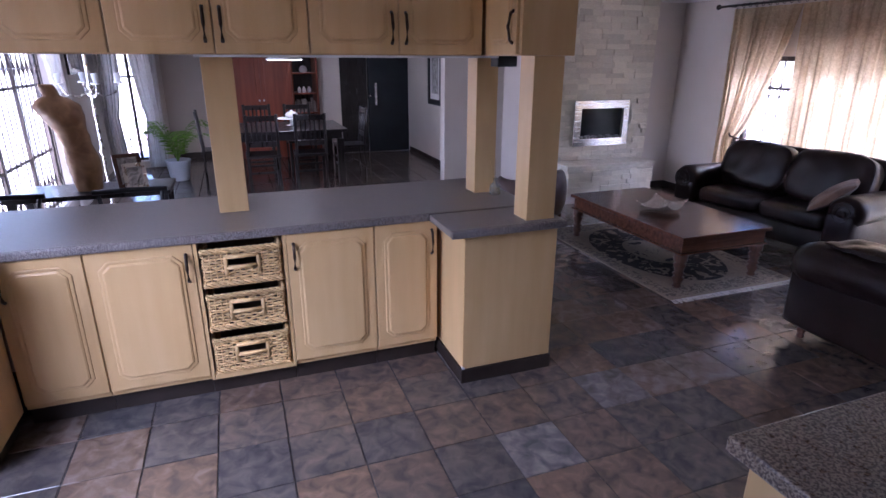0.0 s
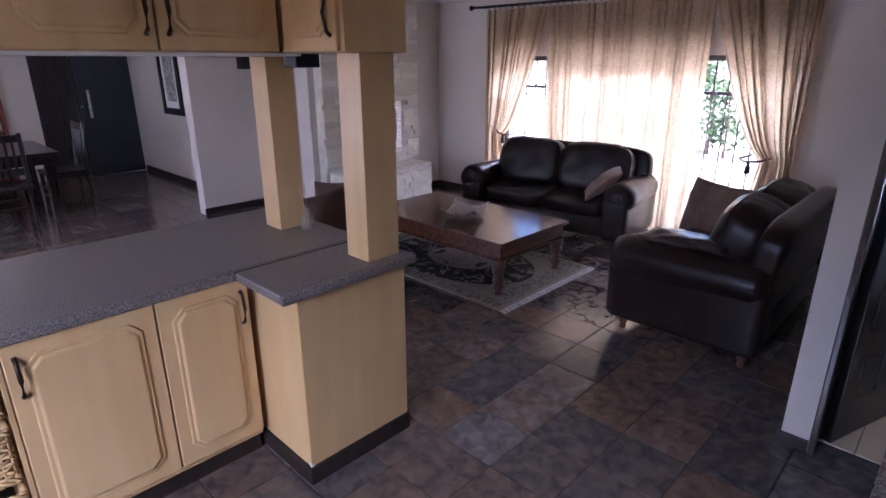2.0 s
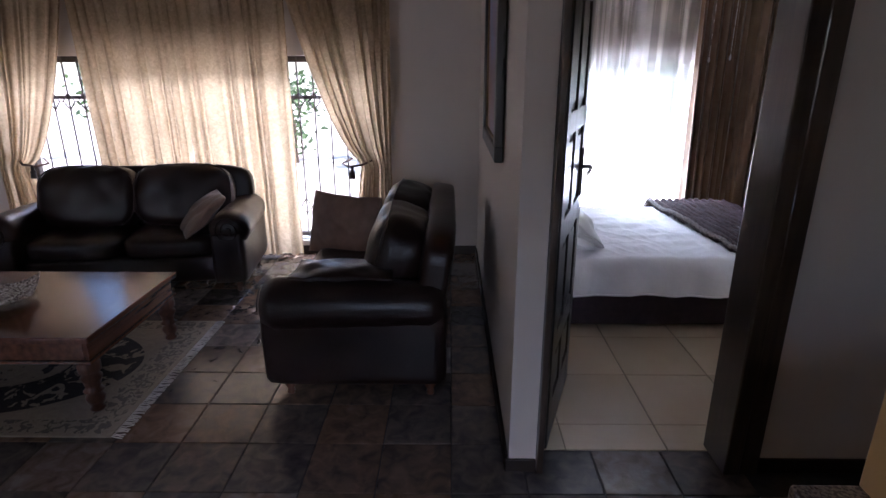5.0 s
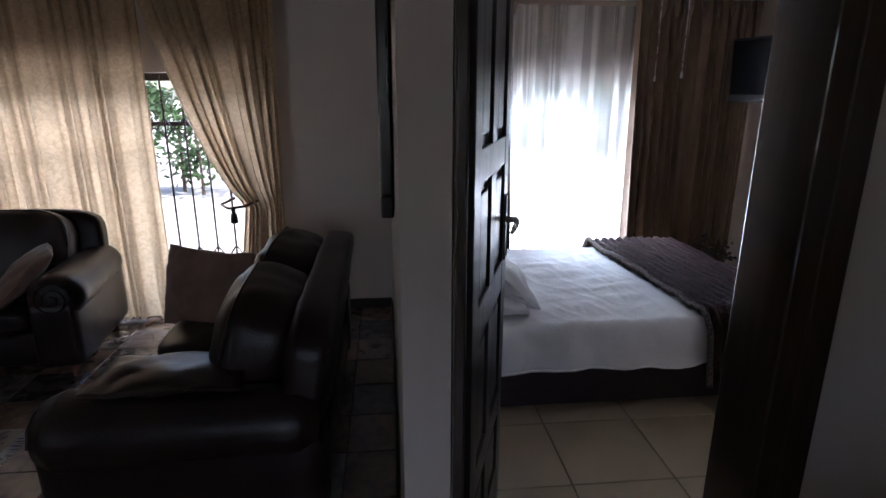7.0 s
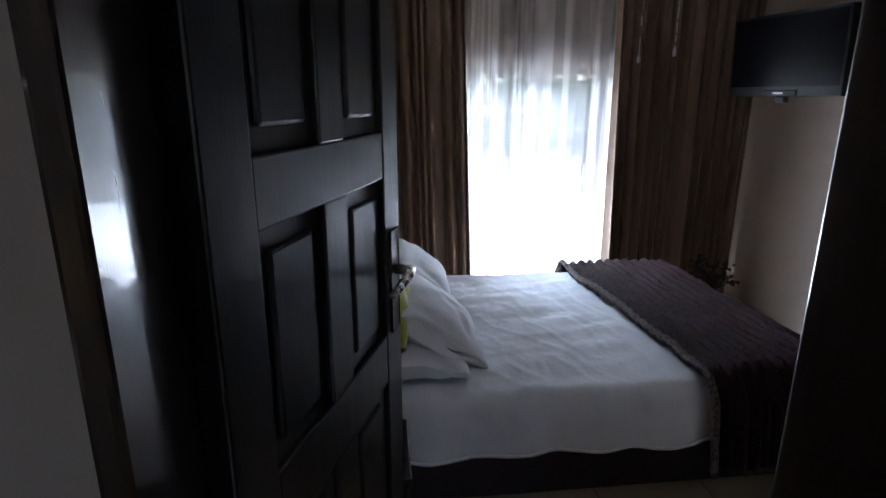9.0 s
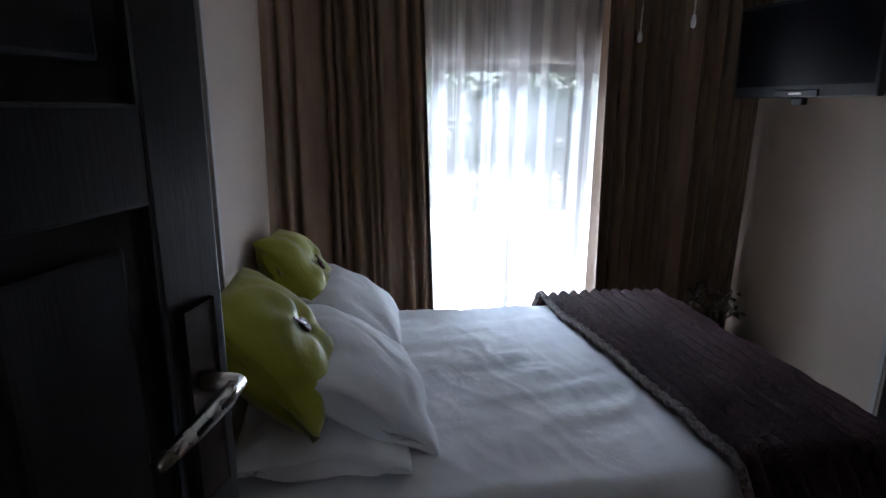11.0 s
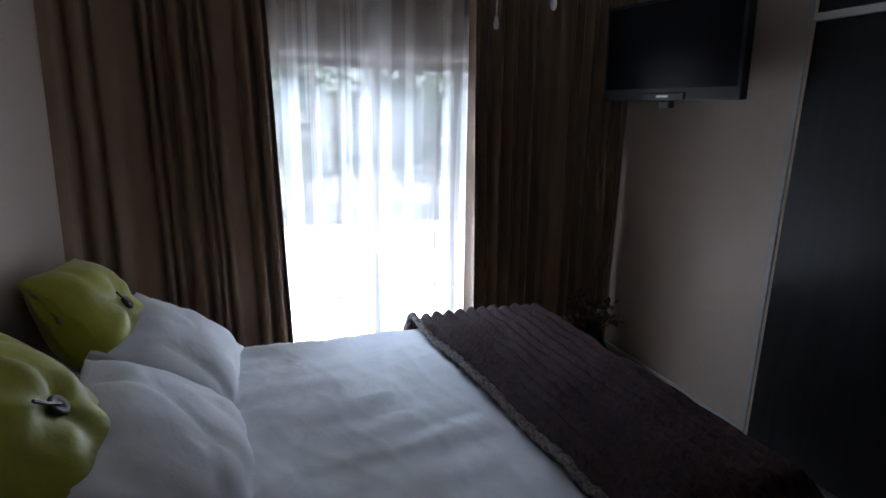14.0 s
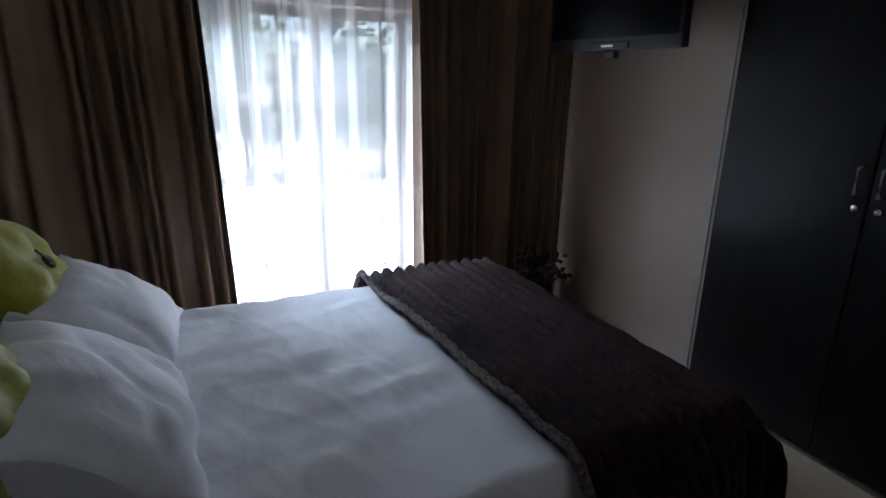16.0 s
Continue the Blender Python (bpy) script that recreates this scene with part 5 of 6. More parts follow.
for y0, y1, n, cloth in ((-0.78, 0.08, 9, drape_b), (1.08, 1.80, 7, drape_a)):
    for i in range(n):
        y = y0 + (y1 - y0) * i / (n - 1)
        bm = fresh()
        for s in (-1, 0, 1):
            tube(bm, [(DX - 0.03, y + s * 0.020, 2.25), (DX - 0.042, y + s * 0.012, 2.19), (DX - 0.036, y, 2.13)], 0.010, 6, (1, 1, 0.6))
        part("pinch_pleat", bm, DRAPE, cloth, smooth=True)

# television
tv = thing("television", "black flat television on a swivel wall bracket", "television", pose(5.50, -0.62, 1.53, -3, 0, 11))
box_part("casing", (-0.365, 0.365, -0.02, 0.03, 0.0, 0.44), BLACK, tv, 0.008)
box_part("screen", (-0.345, 0.345, 0.0305, 0.033, 0.055, 0.422), SCREEN, tv)
box_part("speaker_bar", (-0.11, 0.11, 0.026, 0.042, 0.004, 0.036), BLACK, tv, 0.004)
box_part("brand_plate", (-0.032, 0.032, 0.0425, 0.0445, 0.015, 0.024), CHROME, tv)
box_part("sensor", (-0.03, 0.03, -0.01, 0.03, -0.035, -0.001), BLACK, tv, 0.006)
bm = fresh()
tube(bm, [(0, -0.02, 0.22), (0.06, -0.14, 0.22), (0.0, -0.242, 0.22)], 0.018, 8)
part("bracket_arm", bm, BLACK, tv)

# built-in wardrobe
ward = thing("wardrobe", "built-in dark stained wardrobe flush with the wall", "wardrobe", pose(0, 0, 0))
box_part("body", (3.24, 5.045, -1.499, -0.893, 0.03, CEILING - 0.002), BLACKWOOD, ward)
bm = fresh()
box(bm, 5.043, 5.069, -1.0, -0.862, 0.001, CEILING - 0.003, 0.003)
box(bm, 3.24, 5.042, -0.892, -0.866, 1.825, 1.853, 0.003)
part("edge_trim", bm, IVORY, ward, "pale edge strip")
for i in range(3):
    x1 = 5.04 - i * 0.595
    x0 = x1 - 0.59
    door = box_part("door", (x0, x1, -0.892, -0.872, 0.03, 1.822), WARDROBE, ward, 0.003)
    box_part("top_door", (x0, x1, -0.892, -0.872, 1.856, CEILING - 0.004), WARDROBE, ward, 0.003)
    hx = x0 + 0.035 if i != 1 else x1 - 0.035
    bm = fresh()
    tube(bm, [(hx, -0.871, 1.03), (hx, -0.845, 1.035), (hx, -0.845, 1.125), (hx, -0.871, 1.13)], 0.006, 8)
    part("handle", bm, CHROME, door, "nickel bow handle", smooth=True)
    bm = fresh()
    lathe(bm, [(0.0, 0.0), (0.011, 0.001), (0.011, 0.004), (0.0, 0.005)], 12)
    bmesh.ops.transform(bm, matrix=pose(hx, -0.871, 0.985, -90), verts=bm.verts)
    part("lock", bm, CHROME, door)

# trunking on the head wall, bedside table
bm = fresh()
box(bm, 4.655, 4.685, 1.832, 1.8505, 0.55, CEILING - 0.002, 0.003)
tagged(part("cable_trunking", bm, IVORY), "narrow grey cable trunking up the bed wall", "trunking")
side = thing("bedside_table", "low dark wooden bedside table between door and bed", "bedside table", pose(3.99, 1.70, 0))
box_part("tabletop", (-0.15, 0.15, -0.13, 0.13, 0.47, 0.50), BLACKWOOD, side, 0.004)
box_part("drawer_front", (-0.135, 0.135, -0.125, -0.109, 0.33, 0.455), BLACKWOOD, side, 0.003)
box_part("body", (-0.14, 0.14, -0.108, 0.12, 0.32, 0.4695), BLACKWOOD, side)
for x in (-0.12, 0.12):
    for y in (-0.09, 0.10):
        box_part("leg", (x - 0.02, x + 0.02, y - 0.02, y + 0.02, 0.001, 0.3195), BLACKWOOD, side, 0.002)

# ceiling fan whose pull chains hang into the room
fan = thing("ceiling_fan", "ceiling fan with two hanging pull chains", "ceiling fan", pose(4.54, 0.62, CEILING))
bm = fresh()
lathe(bm, [(0.0, -0.26), (0.06, -0.255), (0.10, -0.22), (0.11, -0.16), (0.05, -0.12), (0.02, -0.10), (0.02, -0.03), (0.06, -0.001), (0.0, -0.001)], 20)
part("motor", bm, BRONZE, fan, smooth=True)
for i in range(4):
    bm = fresh()
    box(bm, 0.10, 0.58, -0.06, 0.06, -0.185, -0.178, 0.002, 1, pose(0, 0, 0, 0, 0, i * 90 + 30))
    part("blade", bm, BLACKWOOD, fan)
for dx, dy, ln in ((-0.115, 0.0, 0.735), (0.115, 0.02, 0.745)):
    bm = fresh()
    tube(bm, [(dx, dy, -0.25), (dx, dy, -ln)], 0.0022, 5)
    chain = part("pull_chain", bm, CHROME, fan)
    bm = fresh()
    lathe(bm, [(0.0, -ln - 0.036), (0.006, -ln - 0.032), (0.0075, -ln - 0.022), (0.004, -ln - 0.005), (0.0, -ln)], 10, (dx, dy, 0))
    part("pull_knob", bm, CHINA, chain, "white pear-shaped pull", smooth=True)

bm = fresh()
tube(bm, [(5.078, -0.838, 0.06), (5.09, -0.836, 0.012), (5.35, -0.838, 0.008), (5.70, -0.835, 0.008), (6.05, -0.838, 0.008)], 0.005, 6)
tagged(part("power_cable", bm, IVORY, smooth=True), "thin pale cable lying along the bedroom skirting", "cable")

# dried flowers in the far corner
pot = thing("dried_flower_vase", "dark vase of dried flowers in the bedroom corner", "vase", pose(5.88, -0.60, 0))
bm = fresh()
lathe(bm, [(0.06, 0.001), (0.09, 0.03), (0.10, 0.14), (0.06, 0.22), (0.05, 0.25), (0.06, 0.26), (0.04, 0.25), (0.0, 0.24)], 16)
part("vase", bm, BLACKWOOD, pot, smooth=True)
rng = random.Random(12)
for _ in range(14):
    bm = fresh()
    a, r, h = rng.uniform(0, 6.28), rng.uniform(0.04, 0.17), rng.uniform(0.30, 0.44)
    tip = Vector((r * math.cos(a), r * math.sin(a), h))
    tube(bm, [(0, 0, 0.24), tip * 0.6 + Vector((0, 0, 0.1)), tip], 0.004, 5)
    for _ in range(9):
        c = tip + Vector((rng.gauss(0, 0.018), rng.gauss(0, 0.018), rng.gauss(0, 0.018)))
        bmesh.ops.create_cone(bm, cap_ends=True, segments=5, radius1=0.013, radius2=0.002, depth=0.025, matrix=Matrix.Translation(c) @ Euler((rng.uniform(0, 6), rng.uniform(0, 6), 0)).to_matrix().to_4x4())
    part("flower_stem", bm, JAMB, pot)


# ---- dining room and hall ----
def dining_chair(m):
    ob = thing("dining_chair", "black-stained wooden dining chair with a slatted back", "chair", m, "chairs round the dining table")
    for x in (-0.19, 0.19):
        box_part("leg", (x - 0.02, x + 0.02, -0.21, -0.17, 0.001, 0.44), BLACKWOOD, ob, 0.003)
        bm = fresh()
        tube(bm, [(x, 0.19, 0.001), (x, 0.18, 0.45), (x, 0.23, 1.0)], 0.021, 6)
        part("leg", bm, BLACKWOOD, ob)
    box_part("seat", (-0.22, 0.22, -0.22, 0.21, 0.441, 0.475), BLACKWOOD, ob, 0.008)
    for z in (0.62, 0.95):
        bm = fresh()
        box(bm, -0.17, 0.17, -0.012, 0.012, -0.035, 0.035, 0.004, 2, pose(0, 0.18 + (z - 0.45) * 0.09, z))
        part("back_rail", bm, BLACKWOOD, ob)
    for i in range(5):
        x = -0.12 + i * 0.06
        bm = fresh()
        tube(bm, [(x, 0.195, 0.65), (x, 0.222, 0.92)], 0.011, 6)
        part("back_slat", bm, BLACKWOOD, ob)
    for z in (0.16, 0.26):
        box_part("stretcher", (-0.17, 0.17, -0.2, -0.18, z, z + 0.025), BLACKWOOD, ob)
    return ob


dt = thing("dining_table", "black-stained wooden dining table", "dining table", pose(0.93, 9.25, 0))
box_part("tabletop", (-0.80, 0.80, -0.62, 0.62, 0.725, 0.76), BLACKWOOD, dt, 0.006)
for dims in ((-0.72, 0.72, -0.56, -0.535, 0.63, 0.7245), (-0.72, 0.72, 0.535, 0.56, 0.63, 0.7245), (-0.72, -0.695, -0.534, 0.534, 0.63, 0.7245), (0.695, 0.72, -0.534, 0.534, 0.63, 0.7245)):
    box_part("apron", dims, BLACKWOOD, dt)
for x in (-0.70, 0.70):
    for y in (-0.53, 0.53):
        box_part("leg", (x - 0.045, x + 0.045, y - 0.045, y + 0.045, 0.001, 0.6295), BLACKWOOD, dt, 0.004)
first = dining_chair(pose(0.58, 8.68, 0, 0, 0, 180))
for m in (pose(1.20, 8.66, 0, 0, 0, 178), pose(1.86, 9.25, 0, 0, 0, -90), pose(0.60, 9.98, 0), pose(1.22, 9.96, 0, 0, 0, 3), pose(0.0, 9.3, 0, 0, 0, 92)):
    copy_thing(first, m)
tray = thing("serving_bowl", "white china bowl with a lid on a glass stand", "bowl", pose(1.05, 9.35, 0.761))
bm = fresh()
lathe(bm, [(0.09, 0.0), (0.10, 0.004), (0.03, 0.012), (0.03, 0.08), (0.20, 0.092), (0.22, 0.10), (0.20, 0.102), (0.0, 0.098)], 24)
part("stand", bm, CHINA, tray, smooth=True)
bm = fresh()
lathe(bm, [(0.05, 0.103), (0.085, 0.12), (0.095, 0.15), (0.06, 0.185), (0.02, 0.195), (0.018, 0.21), (0.0, 0.215)], 20)
part("bowl", bm, CHINA, tray, smooth=True)

lamp = thing("pendant_lamp", "flat white pendant lamp over the dining table", "lamp", pose(1.0, 9.2, 0))
bm = fresh()
tube(bm, [(0, 0, 1.73), (0, 0, CEILING - 0.001)], 0.005, 6)
part("cord", bm, BLACK, lamp)
bm = fresh()
lathe(bm, [(0.05, 1.76), (0.16, 1.72), (0.25, 1.665), (0.245, 1.66), (0.15, 1.705), (0.0, 1.72)], 28)
part("shade", bm, WHITE_PAINT, lamp, smooth=True)
bulb = bpy.data.materials.new("lit_diffuser")
bulb.use_nodes = True
bulb.node_tree.nodes["Principled BSDF"].inputs["Emission Color"].default_value = (1, 0.95, 0.85, 1)
bulb.node_tree.nodes["Principled BSDF"].inputs["Emission Strength"].default_value = 3.0
bm = fresh()
lathe(bm, [(0.0, 1.655), (0.225, 1.655), (0.235, 1.664), (0.0, 1.666)], 28)
part("diffuser", bm, bulb, lamp, "lit white diffuser", smooth=True)

cup = thing("dining_cupboard", "tall red mahogany built-in cupboard with open shelves", "cupboard", pose(0, 11.2, 0))
for x0, x1 in ((0.23, 0.74), (0.745, 1.255)):
    door = box_part("door", (x0, x1, -0.022, 0.0, 0.09, 2.2), REDWOOD, cup, 0.003)
    bm = fresh()
    prism(bm, [(x0 + 0.07, 0.2), (x1 - 0.07, 0.2), (x1 - 0.07, 2.08), (x0 + 0.07, 2.08)], -0.03, -0.021, 0.006)
    part("raised_panel", bm, REDWOOD, door)
    hx = x1 - 0.035 if x0 < 0.5 else x0 + 0.035
    bm = fresh()
    bmesh.ops.create_uvsphere(bm, u_segments=10, v_segments=8, radius=0.016, matrix=pose(hx, -0.036, 0.99))
    part("knob", bm, CHINA, door, "white china knob", smooth=True)
box_part("body", (0.225, 1.262, 0.001, 0.54, 0.001, 2.25), REDWOOD, cup)
for dims in ((1.263, 1.29, -0.02, 0.54, 0.001, 2.25), (1.68, 1.715, -0.02, 0.54, 0.001, 2.25)):
    box_part("side_panel", dims, REDWOOD, cup, 0.003)
box_part("back_panel", (1.291, 1.679, 0.52, 0.54, 0.001, 2.25), BLACKWOOD, cup)
for z in (0.10, 0.42, 0.75, 1.08, 1.42, 1.80):
    box_part("shelf", (1.291, 1.679, 0.0, 0.519, z, z + 0.022), REDWOOD, cup, 0.002)
rng = random.Random(3)
for z, n in ((0.772, 9), (0.442, 8)):
    for i in range(n):
        bm = fresh()
        h = rng.uniform(0.16, 0.25)
        box(bm, 1.31 + i * 0.04, 1.31 + i * 0.04 + 0.032, 11.25, 11.42, z + 0.0005, z + h, 0.002)
        tagged(part("book", bm, BOOKS), "upright book on the cupboard shelf", "book", "shelf books")
for x in (1.40, 1.48, 1.57):
    bm = fresh()
    lathe(bm, [(0.025, 0.0), (0.034, 0.03), (0.03, 0.07), (0.018, 0.085), (0.014, 0.10), (0.0, 0.105)], 14, (x, 11.32, 1.1025))
    tagged(part("salt_jar", bm, CHINA, smooth=True), "small white china jar on the shelf", "jar", "shelf jars")
bm = fresh()
lathe(bm, [(0.05, 0.0), (0.075, 0.04), (0.055, 0.09), (0.03, 0.11), (0.0, 0.12)], 16, (1.49, 11.34, 1.4425))
tagged(part("teapot", bm, CHINA, smooth=True), "round white china pot on the shelf", "pot")

# front door
fd = thing("door_2", "wide black front door with a long steel pull handle", "door", pose(0, 11.30, 0), kind="structure")
box_part("leaf", (2.62, 3.385, -0.045, 0.0, 0.012, 2.045), surf("black_door_paint", (0.012, 0.016, 0.022), (0.020, 0.026, 0.034), 3, 0.35, bump=0.03), fd, 0.004)
box_part("side_leaf", (2.125, 2.612, 0.0, 0.04, 0.012, 2.045), BLACKWOOD, fd, 0.004)
bm = fresh()
box(bm, 2.735, 2.775, -0.10, -0.085, 0.86, 1.26, 0.004)
for z in (0.90, 1.22):
    tube(bm, [(2.755, -0.046, z), (2.755, -0.086, z)], 0.008, 8)
part("pull_handle", bm, STEEL, fd, "long flat steel pull handle")
bm = fresh()
tube(bm, [(2.655, -0.046, 1.03), (2.655, -0.056, 1.03)], 0.016, 12)
part("lock", bm, CHROME, fd)

art = thing("framed_print", "black framed ink print hanging in the hall", "picture", pose(3.398, 9.40, 0.96))
bm = fresh()
for b in ((0.0, 0.66, 0.0, 0.09), (0.0, 0.66, 0.86, 0.95), (0.0, 0.09, 0.09, 0.86), (0.57, 0.66, 0.09, 0.86)):
    box(bm, -0.03, -0.001, b[0], b[1], b[2], b[3], 0.004)
part("picture_frame", bm, BLACK, art)
box_part("mount", (-0.014, -0.006, 0.08, 0.58, 0.08, 0.87), WHITE_PAINT, art)
box_part("print", (-0.018, -0.0145, 0.17, 0.49, 0.18, 0.77), PAPER, art)

# dining room curtains
for y0, y1, s, outer in ((5.0, 5.8, 41, True), (7.75, 8.65, 42, False)):
    curtain("curtain", "pale cotton curtain drawn back beside the tall window", -1.50, y0, y1, 0.02, 2.2, 7, 0.05, s, WHITE_CURT, tied(outer, 0.38, 0.45), group="dining room curtains")
for y0, y1, s, outer in ((-0.42, -0.02, 43, True), (0.05, 0.42, 44, False)):
    curtain("curtain", "white cotton curtain at the narrow window", 0, y0, y1, 0.02, 2.2, 5, 0.035, s, WHITE_CURT, tied(outer, 0.38, 0.6), group="dining room curtains", m=pose(-1.2, 10.76, 0, 0, 0, 90))
rail = thing("curtain_rod", "dark curtain rod above the dining room windows", "curtain rod", pose(-1.50, 0, 2.23))
bm = fresh()
tube(bm, [(0, 4.9, 0), (0, 8.75, 0)], 0.012, 8)
part("rod", bm, ROD, rail)
for y in (4.95, 6.8, 8.7):
    bm = fresh()
    tube(bm, [(0, y, 0), (-0.099, y, 0)], 0.008, 6)
    part("bracket", bm, ROD, rail)
sp = thing("small_picture", "small dark framed picture between the windows", "picture", pose(-1.599, 9.15, 1.48))
box_part("picture_frame", (0.001, 0.03, 0.0, 0.62, 0.0, 0.40), BLACKWOOD, sp, 0.004)
box_part("print", (0.0305, 0.033, 0.10, 0.52, 0.08, 0.32), PAPER, sp)


def palm(m):
    ob = thing("potted_palm", "bright green potted palm in a pale glazed pot", "plant", m)
    bm = fresh()
    lathe(bm, [(0.11, 0.001), (0.125, 0.02), (0.165, 0.27), (0.175, 0.29), (0.165, 0.30), (0.15, 0.29), (0.14, 0.25), (0.0, 0.25)], 22)
    part("pot", bm, POT, ob, smooth=True)
    rng = random.Random(6)
    for k in range(13):
        a = k * 2.4 + rng.uniform(-0.3, 0.3)
        ln, rise = rng.uniform(0.38, 0.62), rng.uniform(0.38, 0.75)
        pts = []
        for i in range(9):
            t = i / 8
            r = ln * t ** 1.3
            pts.append(Vector((r * math.cos(a), r * math.sin(a), 0.25 + rise * math.sin(t * 2.1) / math.sin(1.5) * 0.95)))
        bm = fresh()
        tube(bm, pts, 0.006, 5, [1 - 0.8 * i / 8 for i in range(9)])
        for i in range(2, 9):
            for s in (-1, 1):
                d = (pts[i] - pts[i - 1]).normalized()
                side = d.cross(Vector((0, 0, 1))).normalized() * s
                for f in (0.0, 0.5):
                    p = pts[i - 1].lerp(pts[i], f)
                    tip = p + side * rng.uniform(0.11, 0.17) + d * 0.10 + Vector((0, 0, -0.05))
                    mid = p.lerp(tip, 0.45) + Vector((0, 0, 0.018))
                    w = d * 0.011
                    v = [bm.verts.new(q) for q in (p, mid + w, tip, mid - w)]
                    bm.faces.new(v)
        part("frond", bm, PALM, ob)
    return ob


palm(pose(-0.56, 9.65, 0))

# console with the torso sculpture, candelabra and photographs
con = thing("console_table", "dark console table with photographs and a sculpture", "console table", pose(-0.80, 5.75, 0))
box_part("tabletop", (-0.55, 0.55, -0.24, 0.24, 0.69, 0.725), BLACKWOOD, con, 0.006)
for x in (-0.5, 0.5):
    for y in (-0.19, 0.19):
        box_part("leg", (x - 0.025, x + 0.025, y - 0.025, y + 0.025, 0.001, 0.6895), BLACKWOOD, con, 0.003)
bm = fresh()
prof = [(0.0, 0.085, 0.07), (0.10, 0.10, 0.08), (0.22, 0.115, 0.085), (0.34, 0.095, 0.075), (0.46, 0.105, 0.08), (0.55, 0.135, 0.09), (0.63, 0.15, 0.085), (0.675, 0.11, 0.065), (0.70, 0.055, 0.05), (0.78, 0.045, 0.045)]
rings = []
for i in range(40):
    z = 0.78 * i / 39
    rx = np.interp(z, [p[0] for p in prof], [p[1] for p in prof])
    ry = np.interp(z, [p[0] for p in prof], [p[2] for p in prof])
    lean = 0.03 * math.sin(z * 5.0) - 0.16 * z
    ring = []
    for k in range(26):
        a = 2 * math.pi * k / 26
        p = Vector((lean + rx * math.cos(a), ry * math.sin(a), 0.001 + z))
        for bx in (-0.055, 0.06):
            q = Vector((lean + bx, -0.075, 0.545))
            p.y -= 0.05 * math.exp(-((p - q).length / 0.055) ** 2)
        p += Vector((1, 1, 0.3)) * 0.008 * noise.noise(p * 22)
        ring.append(bm.verts.new(p))
    rings.append(ring)
for a, b in zip(rings, rings[1:]):
    for k in range(26):
        bm.faces.new((a[k], a[(k + 1) % 26], b[(k + 1) % 26], b[k]))
bm.faces.new(rings[0][::-1]), bm.faces.new(rings[-1])
torso = part("torso_sculpture", bm, DRIFTWOOD, None, smooth=True)
torso.matrix_world = pose(-0.82, 5.70, 0.7255, 0, 0, 20)
tagged(torso, "carved tan wooden torso sculpture on the console table", "sculpture")

cand = thing("candelabra", "tall silver candelabra with curled arms", "candelabra", pose(-0.95, 7.0, 0))
bm = fresh()
lathe(bm, [(0.14, 0.001), (0.14, 0.02), (0.05, 0.05), (0.02, 0.12), (0.03, 0.3), (0.015, 0.34), (0.015, 0.8), (0.03, 0.83), (0.015, 0.87), (0.015, 1.4), (0.035, 1.43), (0.02, 1.47), (0.018, 1.75), (0.03, 1.80), (0.0, 1.81)], 14)
part("stem", bm, CHROME, cand, smooth=True)
for k in range(4):
    a = k * math.pi / 2 + 0.4
    c, s = math.cos(a), math.sin(a)
    bm = fresh()
    tube(bm, [(0.01 * c, 0.01 * s, 1.40), (0.10 * c, 0.10 * s, 1.34), (0.20 * c, 0.20 * s, 1.37), (0.24 * c, 0.24 * s, 1.45)], 0.009, 6)
    arm = part("arm", bm, CHROME, cand, smooth=True)
    bm = fresh()
    lathe(bm, [(0.012, 1.45), (0.045, 1.46), (0.045, 1.47), (0.022, 1.475), (0.03, 1.55), (0.0, 1.552)], 12, (0.24 * c, 0.24 * s, 0))
    part("candle_cup", bm, CHINA, arm, smooth=True)

for x, y, rz, w, h, mt in ((-0.62, 5.66, 25, 0.20, 0.26, TEAK_D), (-0.56, 5.58, 15, 0.16, 0.20, CHROME)):
    ph = thing("photo_frame", "standing photograph frame on the console table", "photo frame", pose(x, y, 0.728, -14, 0, rz))
    bm = fresh()
    for b in ((0, w, 0, 0.03), (0, w, h - 0.03, h), (0, 0.03, 0.03, h - 0.03), (w - 0.03, w, 0.03, h - 0.03)):
        box(bm, b[0], b[1], -0.008, 0.008, b[2], b[3], 0.003)
    part("picture_frame", bm, mt, ph)
    box_part("print", (0.028, w - 0.028, -0.002, 0.004, 0.028, h - 0.028), PAPER, ph)


def bar_stool(m):
    ob = thing("bar_stool", "black metal bar stool pushed against the counter", "stool", m, "bar stools")
    for x in (-0.17, 0.17):
        bm = fresh()
        tube(bm, [(x, -0.17, 0.001), (x * 0.9, -0.15, 0.60)], 0.013, 8)
        part("leg", bm, BLACK, ob)
        bm = fresh()
        tube(bm, [(x, 0.17, 0.001), (x * 0.95, 0.16, 0.62), (x * 1.1, 0.20, 0.845)], 0.013, 8)
        part("leg", bm, BLACK, ob)
    bm = fresh()
    soft_block(bm, 0.38, 0.36, 0.06, pose(0, 0, 0.625), 5, 8, 0.002)
    part("seat", bm, BLACK, ob, smooth=True)
    bm = fresh()
    tube(bm, [(-0.22, 0.195, 0.86), (0, 0.215, 0.862), (0.22, 0.195, 0.86)], 0.017, 10)
    part("back_rail", bm, BLACK, ob, smooth=True)
    return ob


stool = bar_stool(pose(-0.42, 4.72, 0))
copy_thing(stool, pose(-1.12, 4.72, 0))


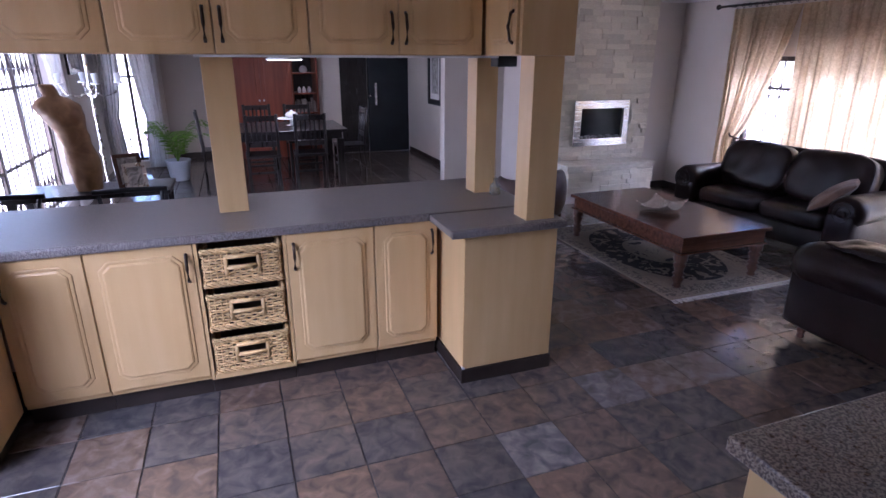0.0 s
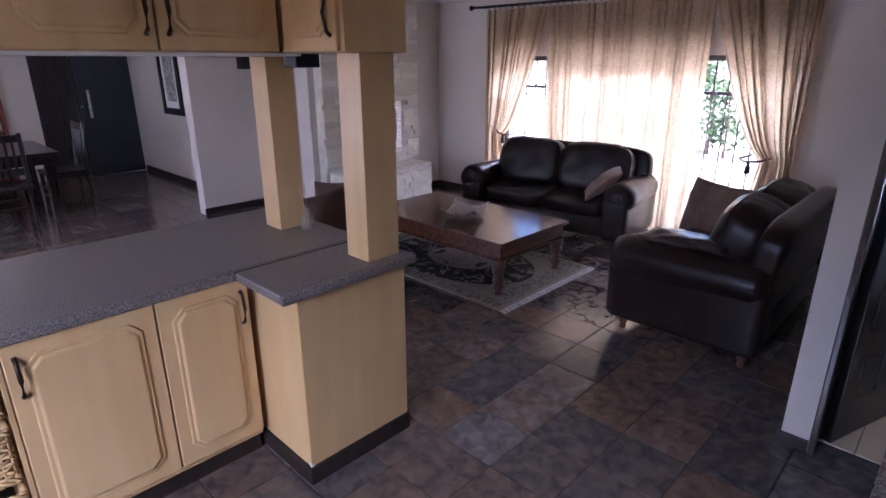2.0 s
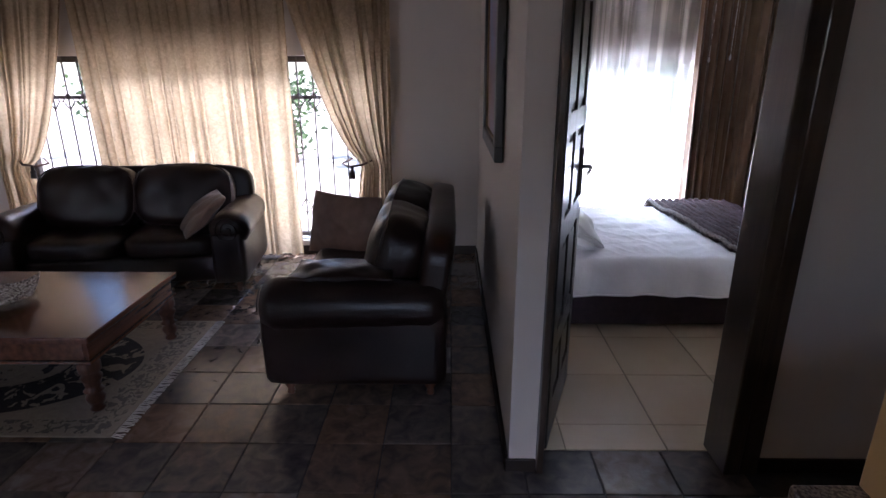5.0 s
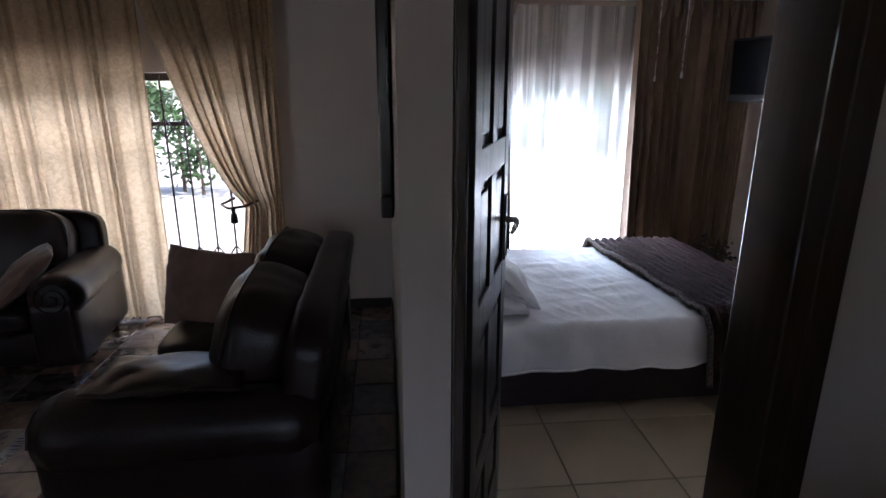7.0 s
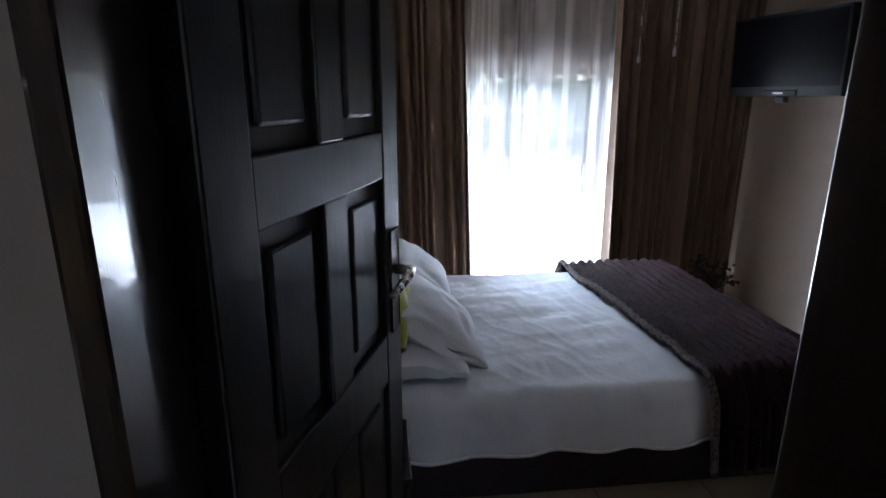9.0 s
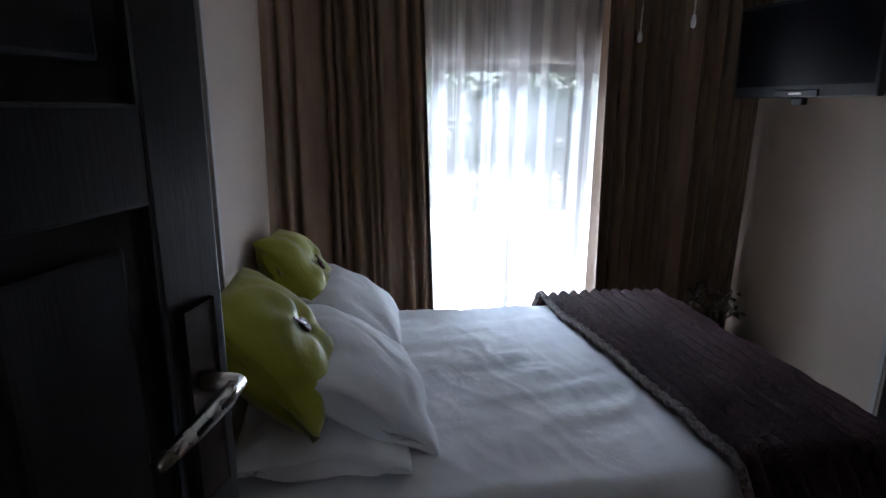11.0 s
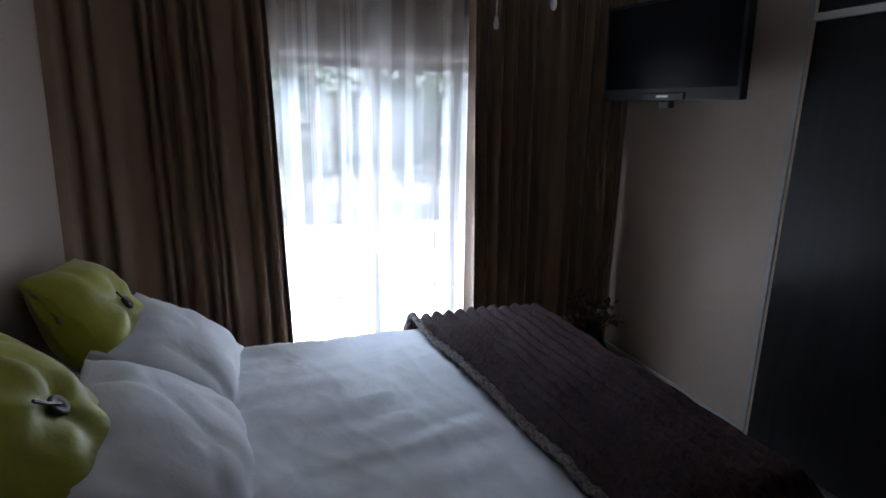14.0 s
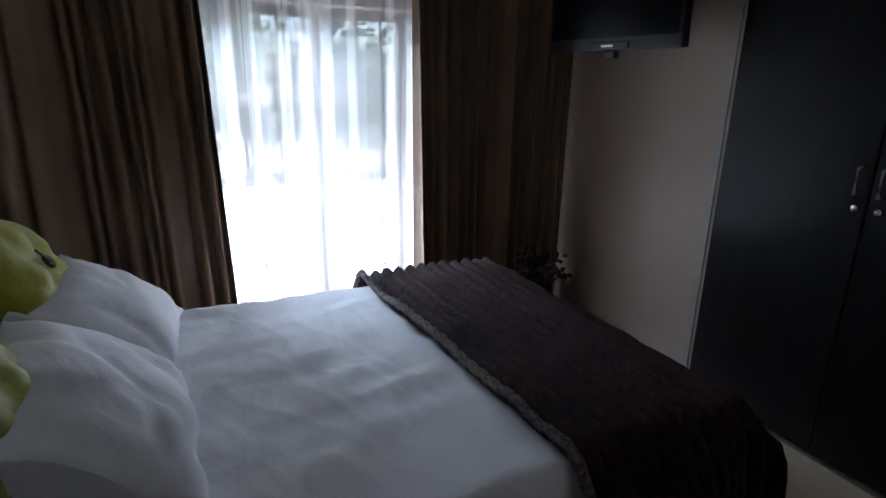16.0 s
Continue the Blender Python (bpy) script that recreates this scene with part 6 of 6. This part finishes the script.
# ---- pieces: floor tiles and ledge stones ----
floor = structure("floor", [(-1.8, 3.10, -1.15, 1.99, -0.12, -0.006), (-1.8, LIVX + 0.24, 1.99, 11.9, -0.12, -0.006)], GROUT, "dark grouted slate tile floor")
floor_bed = structure("floor_bedroom", [(3.10, BEDX + 0.24, -1.6, 1.99, -0.12, -0.006)], GROUT_B, "beige tiled bedroom floor")


def tile_mesh(name, step, gap, material):
    h, c = (step - gap) / 2, 0.0025
    v = [(-h, -h, -0.008), (h, -h, -0.008), (h, h, -0.008), (-h, h, -0.008), (-h, -h, -0.002), (h, -h, -0.002), (h, h, -0.002), (-h, h, -0.002),
         (-h + c, -h + c, 0), (h - c, -h + c, 0), (h - c, h - c, 0), (-h + c, h - c, 0)]
    f = [(8, 9, 10, 11)] + [(i, (i + 1) % 4, (i + 1) % 4 + 4, i + 4) for i in range(4)] + [(i + 4, (i + 1) % 4 + 4, (i + 1) % 4 + 8, i + 8) for i in range(4)]
    me = bpy.data.meshes.new(name)
    me.from_pydata(v, [], f)
    me.materials.append(material)
    return me, v, f


def lay(parent, x0, x1, y0, y1, gx, gy, step, gap, material, near, skip=(), clip=None):
    """Tiles on a grid through (gx, gy); those in the stretch near are single pieces, the rest one joined part."""
    me, v, f = tile_mesh("tile", step, gap, material)
    rest_v, rest_f = [], []
    rng = random.Random(9)
    for i in range(math.floor((x0 - gx) / step), math.ceil((x1 - gx) / step)):
        for j in range(math.floor((y0 - gy) / step), math.ceil((y1 - gy) / step)):
            x, y = gx + (i + 0.5) * step, gy + (j + 0.5) * step
            if any(a < x < b and c < y < d for a, b, c, d in skip):
                continue
            if near[0] < x < near[1] and near[2] < y < near[3]:
                ob = new("tile", me)
                ob.parent = parent
                ob.location = (x, y, rng.uniform(-0.0006, 0.0006))
                if clip:
                    # edge tiles are cut to the room
                    a0, a1 = max(x - step / 2, clip[0]), min(x + step / 2, clip[1])
                    b0, b1 = max(y - step / 2, clip[2]), min(y + step / 2, clip[3])
                    ob.location.x, ob.location.y = (a0 + a1) / 2, (b0 + b1) / 2
                    ob.scale = ((a1 - a0) / step, (b1 - b0) / step, 1.0)
            else:
                k = len(rest_v)
                rest_v += [(a + x, b + y, c) for a, b, c in v]
                rest_f += [tuple(q + k for q in face) for face in f]
    rest = bpy.data.meshes.new("tiles")
    rest.from_pydata(rest_v, [], rest_f)
    rest.materials.append(material)
    ob = new("tiles", rest)
    ob.parent = parent
    tagged(ob, kind="stuff")


lay(floor, -1.6, LIVX, -1.0, 11.5, 0.66, 3.155, 0.308, 0.005, SLATE, (-0.95, 4.1, 0.92, 4.0), skip=((3.05, 7, -2, 2.02), (2.95, 7, -2, 0.92), (-1.5, 1.8, 3.75, 4.25)))
# the slate tiles in the bedroom doorway are cut at the threshold
for ob in floor.children:
    if 2.9 < ob.location.x < 3.05 and 0.9 < ob.location.y < 2.0:
        ob.location.x = (2.818 + 3.088) / 2
        ob.scale.x = (3.088 - 2.818) / 0.308
lay(floor_bed, 3.10, BEDX, -0.87, 1.85, 3.278, 1.266, 0.455, 0.006, CERAMIC, (2.75, 6.5, -1.2, 2.2), clip=(3.093, BEDX - 0.001, -0.88, 1.855))

stones = []
rng = random.Random(21)
for k in range(8):
    bm = fresh()
    box(bm, -0.5, 0.5, -0.5, 0.5, -0.5, 0.5)
    for vert in bm.verts:
        if vert.co.y < 0:
            vert.co.y += rng.uniform(-0.25, 0.25)
            vert.co.z += rng.uniform(-0.06, 0.06)
            vert.co.x += rng.uniform(-0.02, 0.02)
    me = bpy.data.meshes.new("stone")
    bmesh.ops.recalc_face_normals(bm, faces=bm.faces)
    bm.to_mesh(me)
    bm.free()
    me.materials.append(STONE)
    stones.append(me)


def ledge(parent, x0, x1, z0, z1, y, height, hole=None, long=0.30):
    """Courses of split stone on a face that looks towards -y."""
    z = z0
    while z < z1 - 0.01:
        h = min(height * rng.uniform(0.8, 1.25), z1 - z)
        x = x0
        while x < x1 - 0.01:
            w = min(rng.uniform(0.45, 1.25) * long, x1 - x)
            if x1 - x - w < 0.06:
                w = x1 - x
            if not (hole and x + w > hole[0] and x < hole[1] and z + h > hole[2] and z < hole[3]):
                ob = new("stone", rng.choice(stones))
                ob.parent = parent
                d = rng.uniform(0.018, 0.038)
                ob.location, ob.scale = (x + w / 2, y - d / 2 + 0.004, z + h / 2), (w - 0.003, d, h - 0.002)
            x += w
        z += h


ledge(breast, 3.90, 5.33, 0.442, CEILING - 0.002, 6.928, 0.062, (4.21, 5.0, 0.65, 1.19))
ledge(hearth, 3.95, 5.19, 0.002, 0.40, 6.548, 0.058, None, 0.26)
slab = fresh()
box(slab, 3.93, 5.21, 6.51, 6.895, 0.441, 0.47, 0.006)
part("capping", slab, STONE, hearth)
